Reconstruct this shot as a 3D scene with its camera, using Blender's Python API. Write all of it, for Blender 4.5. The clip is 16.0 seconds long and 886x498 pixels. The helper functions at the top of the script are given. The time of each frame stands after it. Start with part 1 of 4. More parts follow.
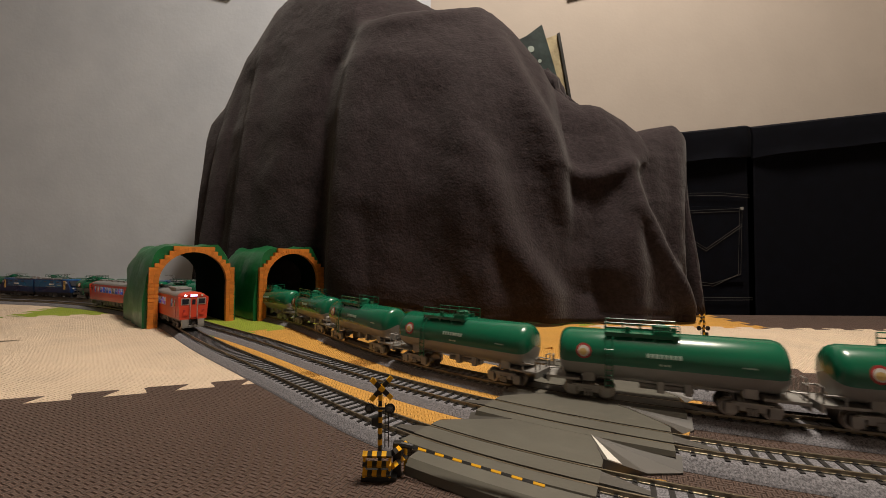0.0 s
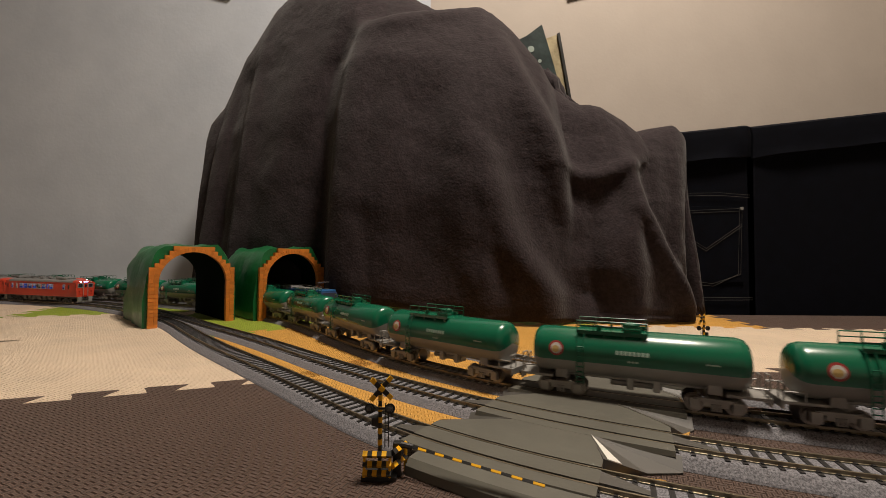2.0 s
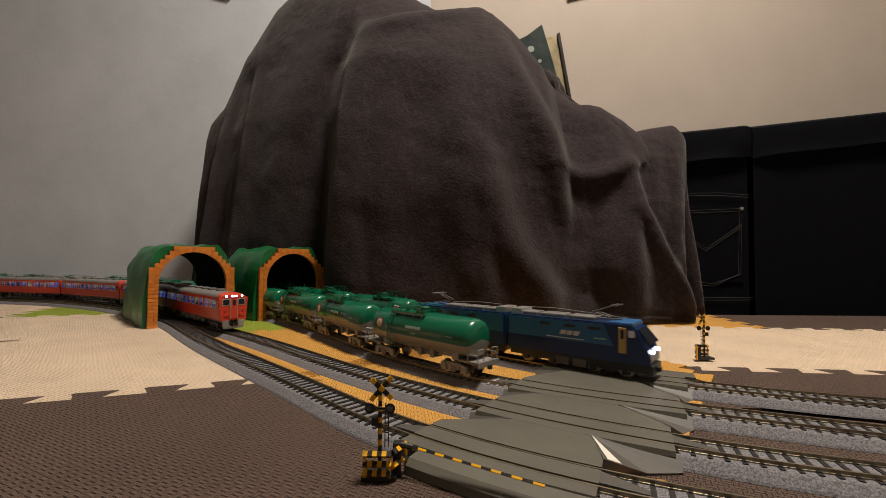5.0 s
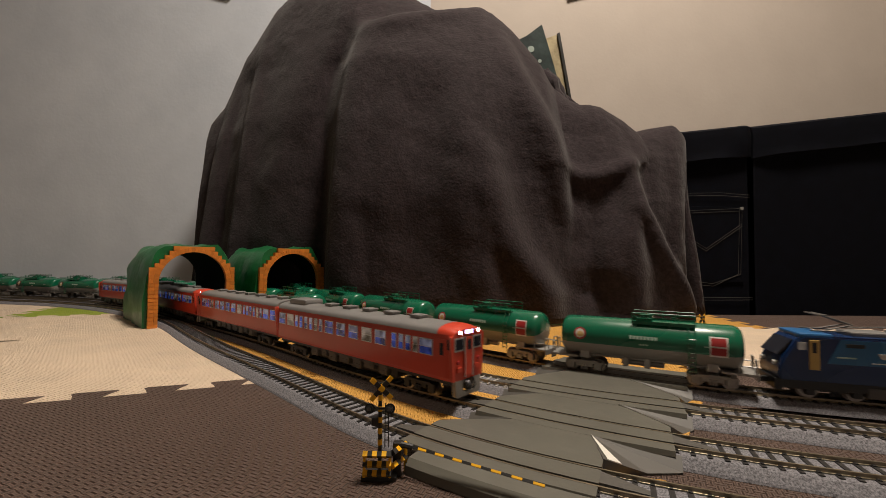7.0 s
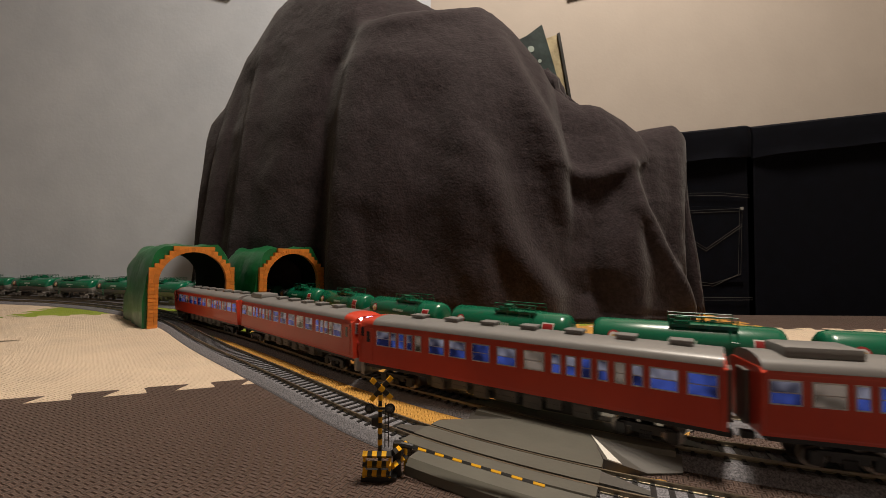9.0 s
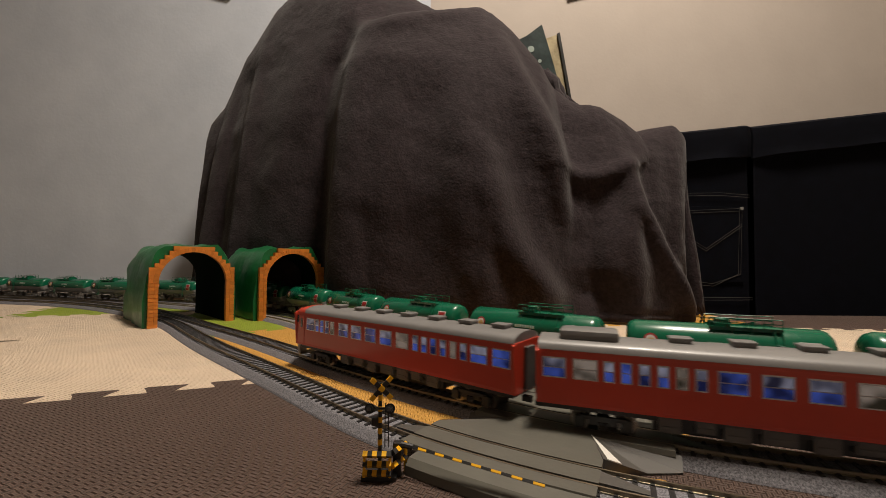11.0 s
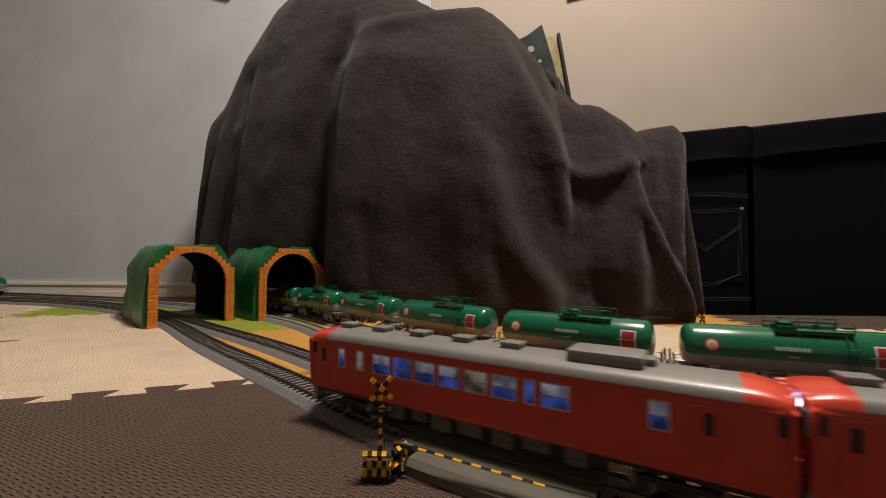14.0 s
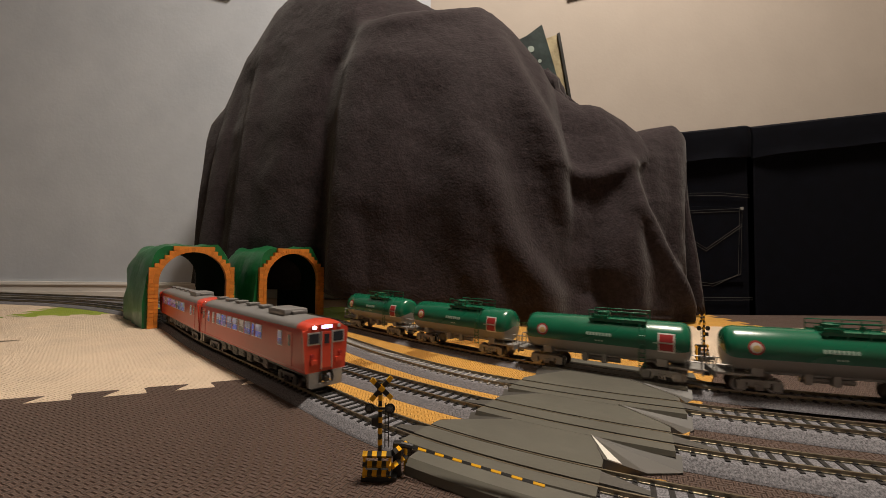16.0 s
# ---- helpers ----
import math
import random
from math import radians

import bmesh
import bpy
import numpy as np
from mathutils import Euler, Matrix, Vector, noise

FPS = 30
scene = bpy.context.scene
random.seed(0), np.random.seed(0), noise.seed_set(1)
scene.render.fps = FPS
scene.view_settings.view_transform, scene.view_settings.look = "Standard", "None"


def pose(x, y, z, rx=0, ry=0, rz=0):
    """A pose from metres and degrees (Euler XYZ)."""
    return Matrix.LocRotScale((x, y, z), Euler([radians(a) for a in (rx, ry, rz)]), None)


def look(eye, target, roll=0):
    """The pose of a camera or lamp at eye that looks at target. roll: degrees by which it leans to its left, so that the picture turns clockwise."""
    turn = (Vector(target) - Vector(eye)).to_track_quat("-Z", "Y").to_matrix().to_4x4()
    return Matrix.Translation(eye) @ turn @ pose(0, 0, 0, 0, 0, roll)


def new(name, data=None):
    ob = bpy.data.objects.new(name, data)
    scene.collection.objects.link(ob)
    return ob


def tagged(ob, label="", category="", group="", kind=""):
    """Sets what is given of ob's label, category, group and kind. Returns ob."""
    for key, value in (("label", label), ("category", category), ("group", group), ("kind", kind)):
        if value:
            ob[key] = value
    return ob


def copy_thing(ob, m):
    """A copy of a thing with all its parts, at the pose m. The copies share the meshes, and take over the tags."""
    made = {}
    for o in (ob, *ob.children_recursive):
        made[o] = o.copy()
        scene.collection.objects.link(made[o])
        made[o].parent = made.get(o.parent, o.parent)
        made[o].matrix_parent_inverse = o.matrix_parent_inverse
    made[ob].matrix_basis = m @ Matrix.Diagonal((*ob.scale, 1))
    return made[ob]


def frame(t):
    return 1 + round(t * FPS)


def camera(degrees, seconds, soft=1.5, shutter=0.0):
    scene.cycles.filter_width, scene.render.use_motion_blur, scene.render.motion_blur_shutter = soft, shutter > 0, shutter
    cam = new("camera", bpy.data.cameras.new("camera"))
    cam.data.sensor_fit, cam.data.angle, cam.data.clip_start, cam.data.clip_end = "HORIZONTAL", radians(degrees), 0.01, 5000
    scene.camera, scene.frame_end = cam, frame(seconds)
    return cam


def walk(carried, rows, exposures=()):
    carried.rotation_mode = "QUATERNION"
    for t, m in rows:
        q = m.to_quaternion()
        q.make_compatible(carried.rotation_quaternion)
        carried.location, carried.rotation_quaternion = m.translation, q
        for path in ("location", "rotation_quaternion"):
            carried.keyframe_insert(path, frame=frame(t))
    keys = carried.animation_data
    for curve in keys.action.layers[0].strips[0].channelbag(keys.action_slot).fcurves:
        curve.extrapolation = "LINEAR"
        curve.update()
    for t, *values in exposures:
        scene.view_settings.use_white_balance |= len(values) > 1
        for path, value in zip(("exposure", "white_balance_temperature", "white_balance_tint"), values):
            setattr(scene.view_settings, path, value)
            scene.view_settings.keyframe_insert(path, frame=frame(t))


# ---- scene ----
cam = camera(94.87, 16.0, 0.85, 0.3)
EYE = pose(0, 0, 0.1178, 91.88, 0, 0) @ pose(0, 0, 0, 0, 0, 0.4)
walk(cam, [(0.0, EYE), (16.0, EYE)])
scene.view_settings.exposure = 0.0

# ---- light ----
world = bpy.data.worlds.new("world")
scene.world = world
world.use_nodes = True
world.node_tree.nodes["Background"].inputs[0].default_value = (0.55, 0.6, 0.7, 1)
world.node_tree.nodes["Background"].inputs[1].default_value = 0.012


def lamp(name, m, size, watts, colour):
    data = bpy.data.lights.new(name, "AREA")
    data.shape, data.size, data.energy, data.color = "DISK", size, watts, colour
    ob = new(name, data)
    ob.matrix_world = m
    return ob


LAMP = (0.42, 0.36)
lamp("ceiling_lamp_light", look((*LAMP, 2.30), (*LAMP, 0)), 0.40, 70, (1.0, 0.875, 0.74))


# ---- materials ----
def mat(name, colour, rough=0.5, metal=0.0, second=None, scale=40.0, bump=0.0, bump_scale=200.0, detail=4.0, coat=0.0, random_by="", emit=0.0, emit_colour=None, stretch=(1, 1, 1), sheen=0.0, spec=0.5):
    m = bpy.data.materials.new(name)
    m.use_nodes = True
    nt = m.node_tree
    b = nt.nodes["Principled BSDF"]
    b.inputs["Roughness"].default_value = rough
    b.inputs["Metallic"].default_value = metal
    b.inputs["Coat Weight"].default_value = coat
    b.inputs["Specular IOR Level"].default_value = spec
    b.inputs["Sheen Weight"].default_value = sheen
    b.inputs["Base Color"].default_value = (*colour, 1)
    tc = nt.nodes.new("ShaderNodeTexCoord")
    mp = nt.nodes.new("ShaderNodeMapping")
    mp.inputs["Scale"].default_value = stretch
    nt.links.new(tc.outputs["Object"], mp.inputs["Vector"])
    if second:
        n = nt.nodes.new("ShaderNodeTexNoise")
        n.inputs["Scale"].default_value, n.inputs["Detail"].default_value = scale, detail
        n.inputs["Roughness"].default_value = 0.65
        nt.links.new(mp.outputs[0], n.inputs["Vector"])
        r = nt.nodes.new("ShaderNodeValToRGB")
        r.color_ramp.elements[0].position, r.color_ramp.elements[1].position = 0.35, 0.65
        r.color_ramp.elements[0].color, r.color_ramp.elements[1].color = (*colour, 1), (*second, 1)
        nt.links.new(n.outputs["Fac"], r.inputs["Fac"])
        out = r.outputs["Color"]
        if random_by:
            g = nt.nodes.new("ShaderNodeObjectInfo" if random_by == "object" else "ShaderNodeNewGeometry")
            hs = nt.nodes.new("ShaderNodeHueSaturation")
            mr = nt.nodes.new("ShaderNodeMapRange")
            mr.inputs["To Min"].default_value, mr.inputs["To Max"].default_value = 0.82, 1.15
            nt.links.new(g.outputs["Random" if random_by == "object" else "Random Per Island"], mr.inputs["Value"])
            nt.links.new(mr.outputs[0], hs.inputs["Value"])
            nt.links.new(out, hs.inputs["Color"])
            out = hs.outputs[0]
        nt.links.new(out, b.inputs["Base Color"])
        n2 = nt.nodes.new("ShaderNodeTexNoise")
        n2.inputs["Scale"].default_value = scale * 0.3
        nt.links.new(mp.outputs[0], n2.inputs["Vector"])
        mr2 = nt.nodes.new("ShaderNodeMapRange")
        mr2.inputs["To Min"].default_value, mr2.inputs["To Max"].default_value = max(0.02, rough - 0.12), min(1, rough + 0.12)
        nt.links.new(n2.outputs["Fac"], mr2.inputs["Value"])
        nt.links.new(mr2.outputs[0], b.inputs["Roughness"])
    if bump:
        n = nt.nodes.new("ShaderNodeTexNoise")
        n.inputs["Scale"].default_value, n.inputs["Detail"].default_value = bump_scale, 3
        nt.links.new(mp.outputs[0], n.inputs["Vector"])
        bp = nt.nodes.new("ShaderNodeBump")
        bp.inputs["Strength"].default_value, bp.inputs["Distance"].default_value = bump, 0.3 / bump_scale
        nt.links.new(n.outputs["Fac"], bp.inputs["Height"])
        nt.links.new(bp.outputs[0], b.inputs["Normal"])
    if emit:
        b.inputs["Emission Color"].default_value = (*(emit_colour or colour), 1)
        if second:
            nt.links.new(r.outputs["Color"], b.inputs["Emission Color"])
        b.inputs["Emission Strength"].default_value = emit
    return m


def foam(name, colour, turn, relief=0.0017):
    """Foam mat: a pressed basket weave, at real size."""
    m = mat(name, colour, 0.75, 0, tuple(c * 0.86 for c in colour), 9, 0, 200)
    nt = m.node_tree
    b = nt.nodes["Principled BSDF"]
    tc = nt.nodes.new("ShaderNodeTexCoord")
    mp = nt.nodes.new("ShaderNodeMapping")
    mp.inputs["Rotation"].default_value = (0, 0, radians(45 + turn))
    nt.links.new(tc.outputs["Object"], mp.inputs["Vector"])
    w1 = nt.nodes.new("ShaderNodeTexWave")
    w2 = nt.nodes.new("ShaderNodeTexWave")
    w1.bands_direction, w2.bands_direction = "X", "Y"
    for w in (w1, w2):
        w.inputs["Scale"].default_value, w.inputs["Distortion"].default_value = 118, 0.25
        nt.links.new(mp.outputs[0], w.inputs["Vector"])
    ck = nt.nodes.new("ShaderNodeTexChecker")
    ck.inputs["Scale"].default_value = 228
    nt.links.new(mp.outputs[0], ck.inputs["Vector"])
    mx = nt.nodes.new("ShaderNodeMix")
    nt.links.new(ck.outputs["Fac"], mx.inputs["Factor"])
    nt.links.new(w1.outputs["Fac"], mx.inputs["A"])
    nt.links.new(w2.outputs["Fac"], mx.inputs["B"])
    bp = nt.nodes.new("ShaderNodeBump")
    bp.inputs["Strength"].default_value, bp.inputs["Distance"].default_value = 1.0, relief
    nt.links.new(mx.outputs[0], bp.inputs["Height"])
    nt.links.new(bp.outputs[0], b.inputs["Normal"])
    return m


M = dict(
    # one wallpaper in two tints: cool and warm light put into the colour
    wall=mat("wallpaper_cool_light", (0.55, 0.59, 0.65), 0.85, 0, (0.475, 0.515, 0.575), 3.5, 0.12, 90),
    wall_cream=mat("wallpaper_warm_light", (0.43, 0.38, 0.335), 0.85, 0, (0.395, 0.348, 0.305), 2.5, 0.10, 90),
    white=mat("white_trim", (0.72, 0.70, 0.67), 0.5, 0, (0.66, 0.64, 0.61), 5),
    ceiling=mat("ceiling_paper", (0.8, 0.78, 0.74), 0.9, 0, (0.75, 0.73, 0.69), 4),
    boards=mat("floor_boards", (0.28, 0.17, 0.09), 0.4, 0, (0.2, 0.12, 0.06), 8),
    fleece=mat("grey_fleece", (0.033, 0.0245, 0.0275), 1.0, 0, (0.019, 0.0142, 0.0157), 130, 1.0, 210, 6, sheen=0.10, spec=0.1),
    denim=mat("dark_denim", (0.0031, 0.0037, 0.0068), 0.9, 0, (0.0021, 0.0024, 0.0043), 30, 0.5, 900, spec=0.07),
    thread=mat("stitching", (0.032, 0.028, 0.026), 0.8),
    green=mat("tunnel_green", (0.006, 0.12, 0.035), 0.35, 0, (0.005, 0.095, 0.028), 25, 0.25, 60),
    # the tunnel's shaded interior, its darkness put into a near-black green
    dark=mat("tunnel_green_shade", (0.002, 0.009, 0.005), 0.9, 0, (0.0015, 0.006, 0.0035), 25, spec=0.05),
    orange=mat("tunnel_brick", (0.62, 0.21, 0.03), 0.45, 0, (0.54, 0.17, 0.022), 30, 0.1, 200, 4, 0, "object"),
    ballast=mat("ballast", (0.24, 0.235, 0.255), 0.85, 0, (0.055, 0.053, 0.058), 900, 0.9, 1100, 5),
    sleeper=mat("dark_sleeper", (0.014, 0.013, 0.012), 0.5, 0, (0.010, 0.009, 0.009), 80),
    sleeper_light=mat("concrete_sleeper", (0.33, 0.31, 0.28), 0.7, 0, (0.27, 0.25, 0.23), 80),
    rail=mat("nickel_rail", (0.36, 0.31, 0.22), 0.42, 1.0, (0.25, 0.21, 0.15), 60),
    deck=mat("crossing_deck", (0.108, 0.104, 0.085), 0.45, 0, (0.09, 0.086, 0.071), 20, 0.1, 300),
    # white that stands in for lamplight caught on the deck's bevels
    deck_glint=mat("crossing_glint", (0.7, 0.68, 0.62), 0.5),
    deck_dark=mat("crossing_side", (0.075, 0.07, 0.062), 0.5),
    tank_green=mat("tank_green", (0.004, 0.115, 0.058), 0.28, 0, (0.004, 0.10, 0.05), 15, 0, 200, 4, 0.3),
    tank_grey=mat("tank_grey", (0.25, 0.245, 0.225), 0.42, 0, (0.22, 0.215, 0.20), 30),
    steel=mat("bogie_grey", (0.34, 0.33, 0.31), 0.42, 0.3, (0.25, 0.24, 0.225), 60),
    wheel=mat("wheel_steel", (0.32, 0.29, 0.26), 0.3, 1.0, (0.2, 0.18, 0.16), 60),
    black=mat("black_plastic", (0.012, 0.012, 0.012), 0.4, 0, (0.02, 0.02, 0.02), 60),
    red=mat("vermilion_paint", (0.56, 0.055, 0.026), 0.33, 0, (0.51, 0.048, 0.023), 20, 0, 200, 4, 0.15),
    roof=mat("roof_grey", (0.20, 0.195, 0.19), 0.42, 0, (0.175, 0.17, 0.165), 25, 0.05, 300, 4, 0.1),
    under=mat("underfloor_grey", (0.13, 0.125, 0.115), 0.55, 0, (0.09, 0.085, 0.08), 50),
    frame_silver=mat("window_silver", (0.55, 0.55, 0.56), 0.3, 0.7),
    pane_lit=mat("lit_pane", (0.004, 0.009, 0.05), 0.08, 0, (0.045, 0.085, 0.40), 75, 0, 200, 1, 0, "", 0.5),
    pane_white=mat("lit_pane_white", (0.012, 0.014, 0.035), 0.08, 0, (0.26, 0.27, 0.36), 80, 0, 200, 1, 0, "", 0.45),
    # opaque pane; light seen through the glass is put into colour and glow
    pane_glow=mat("glow_pane", (0.02, 0.018, 0.012), 0.07, 0, (0.27, 0.23, 0.20), 70, 0, 200, 1, 0, "", 0.4),
    pane_dark=mat("dark_pane", (0.02, 0.022, 0.03), 0.06),
    lit=mat("led_white", (0.9, 0.9, 1.0), 0.3, 0, None, 1, 0, 1, 1, 0, "", 9, (0.8, 0.85, 1.0)),
    lamp_glow=mat("lamp_glow", (0.9, 0.85, 0.75), 0.6, 0, None, 1, 0, 1, 1, 0, "", 2.0, (1.0, 0.87, 0.72)),
    sign_lit=mat("lit_sign", (0.6, 0.55, 0.9), 0.3, 0, None, 1, 0, 1, 1, 0, "", 3.0, (0.55, 0.5, 1.0)),
    blue=mat("loco_blue", (0.007, 0.030, 0.105), 0.3, 0, (0.006, 0.025, 0.09), 20, 0, 200, 4, 0.2),
    blue_light=mat("loco_light_blue", (0.024, 0.135, 0.29), 0.3, 0, (0.021, 0.12, 0.26), 20, 0, 200, 4, 0.2),
    blue_top=mat("loco_top_blue", (0.024, 0.12, 0.30), 0.35, 0, (0.02, 0.105, 0.27), 30),
    gold=mat("cab_door_yellow", (0.5, 0.33, 0.1), 0.45),
    yellow=mat("signal_yellow", (0.80, 0.43, 0.012), 0.4, 0, (0.72, 0.37, 0.01), 60),
    label_red=mat("label_red", (0.32, 0.02, 0.02), 0.5),
    label_white=mat("label_white", (0.62, 0.6, 0.56), 0.5),
    bars=mat("lettering_grey", (0.36, 0.5, 0.42), 0.5),
    logo_yellow=mat("logo_yellow", (0.6, 0.42, 0.16), 0.5),
    poster=mat("poster_dark", (0.007, 0.016, 0.017), 0.35, 0, (0.04, 0.062, 0.06), 18),
    moon=mat("poster_pale", (0.3, 0.36, 0.33), 0.4),
    card=mat("picture_edge", (0.46, 0.38, 0.22), 0.6, 0, (0.2, 0.16, 0.08), 20),
)
FOAM = {k: foam("foam_" + k, c, t, 0.0034 if k == "brown" else 0.0017) for k, c, t in (("brown", (0.150, 0.094, 0.072), 0), ("beige", (0.87, 0.69, 0.51), 0), ("orange", (0.74, 0.38, 0.07), 0), ("green", (0.33, 0.42, 0.03), 0))}


# ---- mesh helpers ----
def link(name, bm, material, parent=None, label="", smooth=False):
    me = bpy.data.meshes.new(name)
    bmesh.ops.recalc_face_normals(bm, faces=bm.faces)
    bm.to_mesh(me)
    bm.free()
    for m in (material if isinstance(material, (list, tuple)) else (material,)):
        me.materials.append(m)
    if smooth:
        for f in me.polygons:
            f.use_smooth = True
        me.set_sharp_from_angle(angle=radians(40))
    ob = new(name, me)
    ob.parent = parent
    if label:
        ob["label"] = label
    return ob


def part(name, bm, material, parent, label="", smooth=False):
    return link(name, bm, material, parent, label, smooth)


def empty(name, label, category, group="", kind=""):
    ob = new(name)
    ob.empty_display_size = 0.02
    return tagged(ob, label, category, group, kind)


def box(bm, x0, x1, y0, y1, z0, z1, bevel=0.0, slot=0, m=None):
    n0 = set(bm.faces)
    r = bmesh.ops.create_cube(bm, size=1, matrix=Matrix.Translation(((x0 + x1) / 2, (y0 + y1) / 2, (z0 + z1) / 2)) @ Matrix.Diagonal((x1 - x0, y1 - y0, z1 - z0, 1)))
    vs = r["verts"]
    if bevel:
        es = list({e for v in vs for e in v.link_edges})
        bmesh.ops.bevel(bm, geom=es, offset=bevel, segments=2, affect="EDGES", profile=0.6)
    fs = [f for f in bm.faces if f not in n0]
    for f in fs:
        f.material_index = slot
    if m:
        bmesh.ops.transform(bm, matrix=m, verts=list({v for f in fs for v in f.verts}))
    return fs


def tube(bm, a, b, r, seg=6, slot=0, r2=None):
    a, b = Vector(a), Vector(b)
    n0 = set(bm.faces)
    q = (b - a).to_track_quat("Z", "Y").to_matrix().to_4x4()
    bmesh.ops.create_cone(bm, cap_ends=True, segments=seg, radius1=r, radius2=r if r2 is None else r2, depth=(b - a).length, matrix=Matrix.Translation((a + b) / 2) @ q)
    for f in bm.faces:
        if f not in n0:
            f.material_index = slot


def cube(*a, **k):
    bm = bmesh.new()
    box(bm, *a, **k)
    return bm


def rods(pairs, r, seg=6):
    bm = bmesh.new()
    for a, b in pairs:
        tube(bm, a, b, r, seg)
    return bm


def prism(outline, y0, y1, axis="y"):
    """An outline of (a, b) pairs extruded along y (outline in x, z) or along z (outline in x, y)."""
    bm = bmesh.new()
    put = (lambda a, b, c: (a, c, b)) if axis == "y" else (lambda a, b, c: (a, b, c))
    lo = [bm.verts.new(put(a, b, y0)) for a, b in outline]
    hi = [bm.verts.new(put(a, b, y1)) for a, b in outline]
    bm.faces.new(lo)
    bm.faces.new(hi[::-1])
    n = len(outline)
    for i in range(n):
        bm.faces.new((lo[i], lo[(i + 1) % n], hi[(i + 1) % n], hi[i]))
    return bm


# ---- the four track loops ----
RAIL = 0.0095
SCALE = 1.037
STEP = 0.231 * SCALE
PLAN = {  # first point, heading, bend of each piece, southern edge
    1: ((0.1253, 0.1905), 158.97, (-1.747, 0.100, -0.326, 0.728, 0.585, 0.882, 0.821, 0.743, 0.704), -0.80),
    2: ((0.2597, 0.2136), 165.04, (-1.424, -0.757, 0.329, -0.153, 0.546, 0.712, 0.726, 0.663, 0.630), -0.87),
    3: ((0.3724, 0.2475), 162.97, (-0.477, -1.769, -0.508, 1.184, 0.627, 0.644, 0.275, 0.134, 0.119), -0.94),
    4: ((0.3220, 0.3394), 162.81, (-1.577, -0.560, -0.135, 0.961, 0.815, 0.394, 0.161, 0.095, 0.093), -1.01),
}


class Loop:
    def __init__(self, start, heading, bends, low):
        d = 0.01
        x, y, h = start[0], start[1], radians(heading)
        lead = 0.20
        pts = [(x - math.cos(h) * (lead - i * d), y - math.sin(h) * (lead - i * d), h) for i in range(int(lead / d))]
        self.zero = len(pts) * d
        for k in bends:
            n = int(round(STEP / d))
            for i in range(n):
                pts.append((x, y, h))
                ds = STEP / n
                x, y, h = x + ds * math.cos(h + k * ds / 2), y + ds * math.sin(h + k * ds / 2), h + k * ds
        # close the loop behind the camera: an arc, a straight, an arc
        r = (y - low) / (1 + math.cos(h - math.pi))
        while h < 2 * math.pi:
            pts.append((x, y, h))
            x, y, h = x + d * math.cos(h + d / r / 2), y + d * math.sin(h + d / r / 2), h + d / r
        h = 0.0
        x1, y1, h1 = pts[0]
        r2 = (y1 - y) / (1 - math.cos(h1))
        stop = x1 - r2 * math.sin(h1)
        while x < stop:
            pts.append((x, y, 2 * math.pi))
            x += d
        a = 0.0
        while a < h1 - d / r2:
            pts.append((stop + r2 * math.sin(a), y + r2 * (1 - math.cos(a)), 2 * math.pi + a))
            a += d / r2
        self.p = np.array([q[:2] for q in pts])
        seg = np.hypot(*np.diff(np.vstack([self.p, self.p[:1]]), axis=0).T)
        self.s = np.concatenate([[0], np.cumsum(seg)])
        self.length = self.s[-1]
        self.q = np.vstack([self.p, self.p[:1]])

    def at(self, s):
        u = (s + self.zero) % self.length
        return np.array([np.interp(u, self.s, self.q[:, 0]), np.interp(u, self.s, self.q[:, 1])])

    def axes(self, s, half=0.004):
        """Centre, direction and the side towards the camera at s."""
        a, b = self.at(s - half), self.at(s + half)
        t = (b - a) / np.hypot(*(b - a))
        return (a + b) / 2, t, np.array([-t[1], t[0]])

    def side(self, s, off, z):
        c, t, n = self.axes(s)
        return Vector((c[0] + n[0] * off, c[1] + n[1] * off, z))


LOOPS = {k: Loop(*v) for k, v in PLAN.items()}


def sweep(loop, s0, s1, outline, step=0.02, caps=True, closed=False):
    """An outline of (offset, height) pairs drawn along a loop."""
    n = max(1, int(math.ceil((s1 - s0) / step)))
    bm = bmesh.new()
    rings = [[bm.verts.new(loop.side(s0 + (s1 - s0) * i / n, o, z)) for o, z in outline] for i in range(n + (0 if closed else 1))]
    m = len(outline)
    for i in range(n):
        a, b = rings[i], rings[(i + 1) % len(rings)]
        for j in range(m):
            bm.faces.new((a[j], a[(j + 1) % m], b[(j + 1) % m], b[j]))
    if caps and not closed:
        bm.faces.new(rings[0])
        bm.faces.new(rings[-1][::-1])
    return bm


# stretch of each loop covered by the crossing deck
DECK = {1: (0.049, 0.159), 2: (0.124, 0.248), 3: (0.200, 0.330), 4: (0.105, 0.233)}
GAUGE = 0.0088 * SCALE
tracks = {}
for k, loop in LOOPS.items():
    tr = empty("railway_track", "model railway loop of grey ballast roadbed with %s sleepers" % ("concrete grey" if k == 3 else "dark brown"), "track", "model railway loops", "structure")
    tracks[k] = tr
    part("roadbed", sweep(loop, 0, loop.length, [(-0.0214, 0.0002), (-0.0205, 0.0016), (-0.0158, 0.0060), (-0.0146, 0.0066), (0.0146, 0.0066), (0.0158, 0.0060), (0.0205, 0.0016), (0.0214, 0.0002)], 0.02, closed=True), M["ballast"], tr)
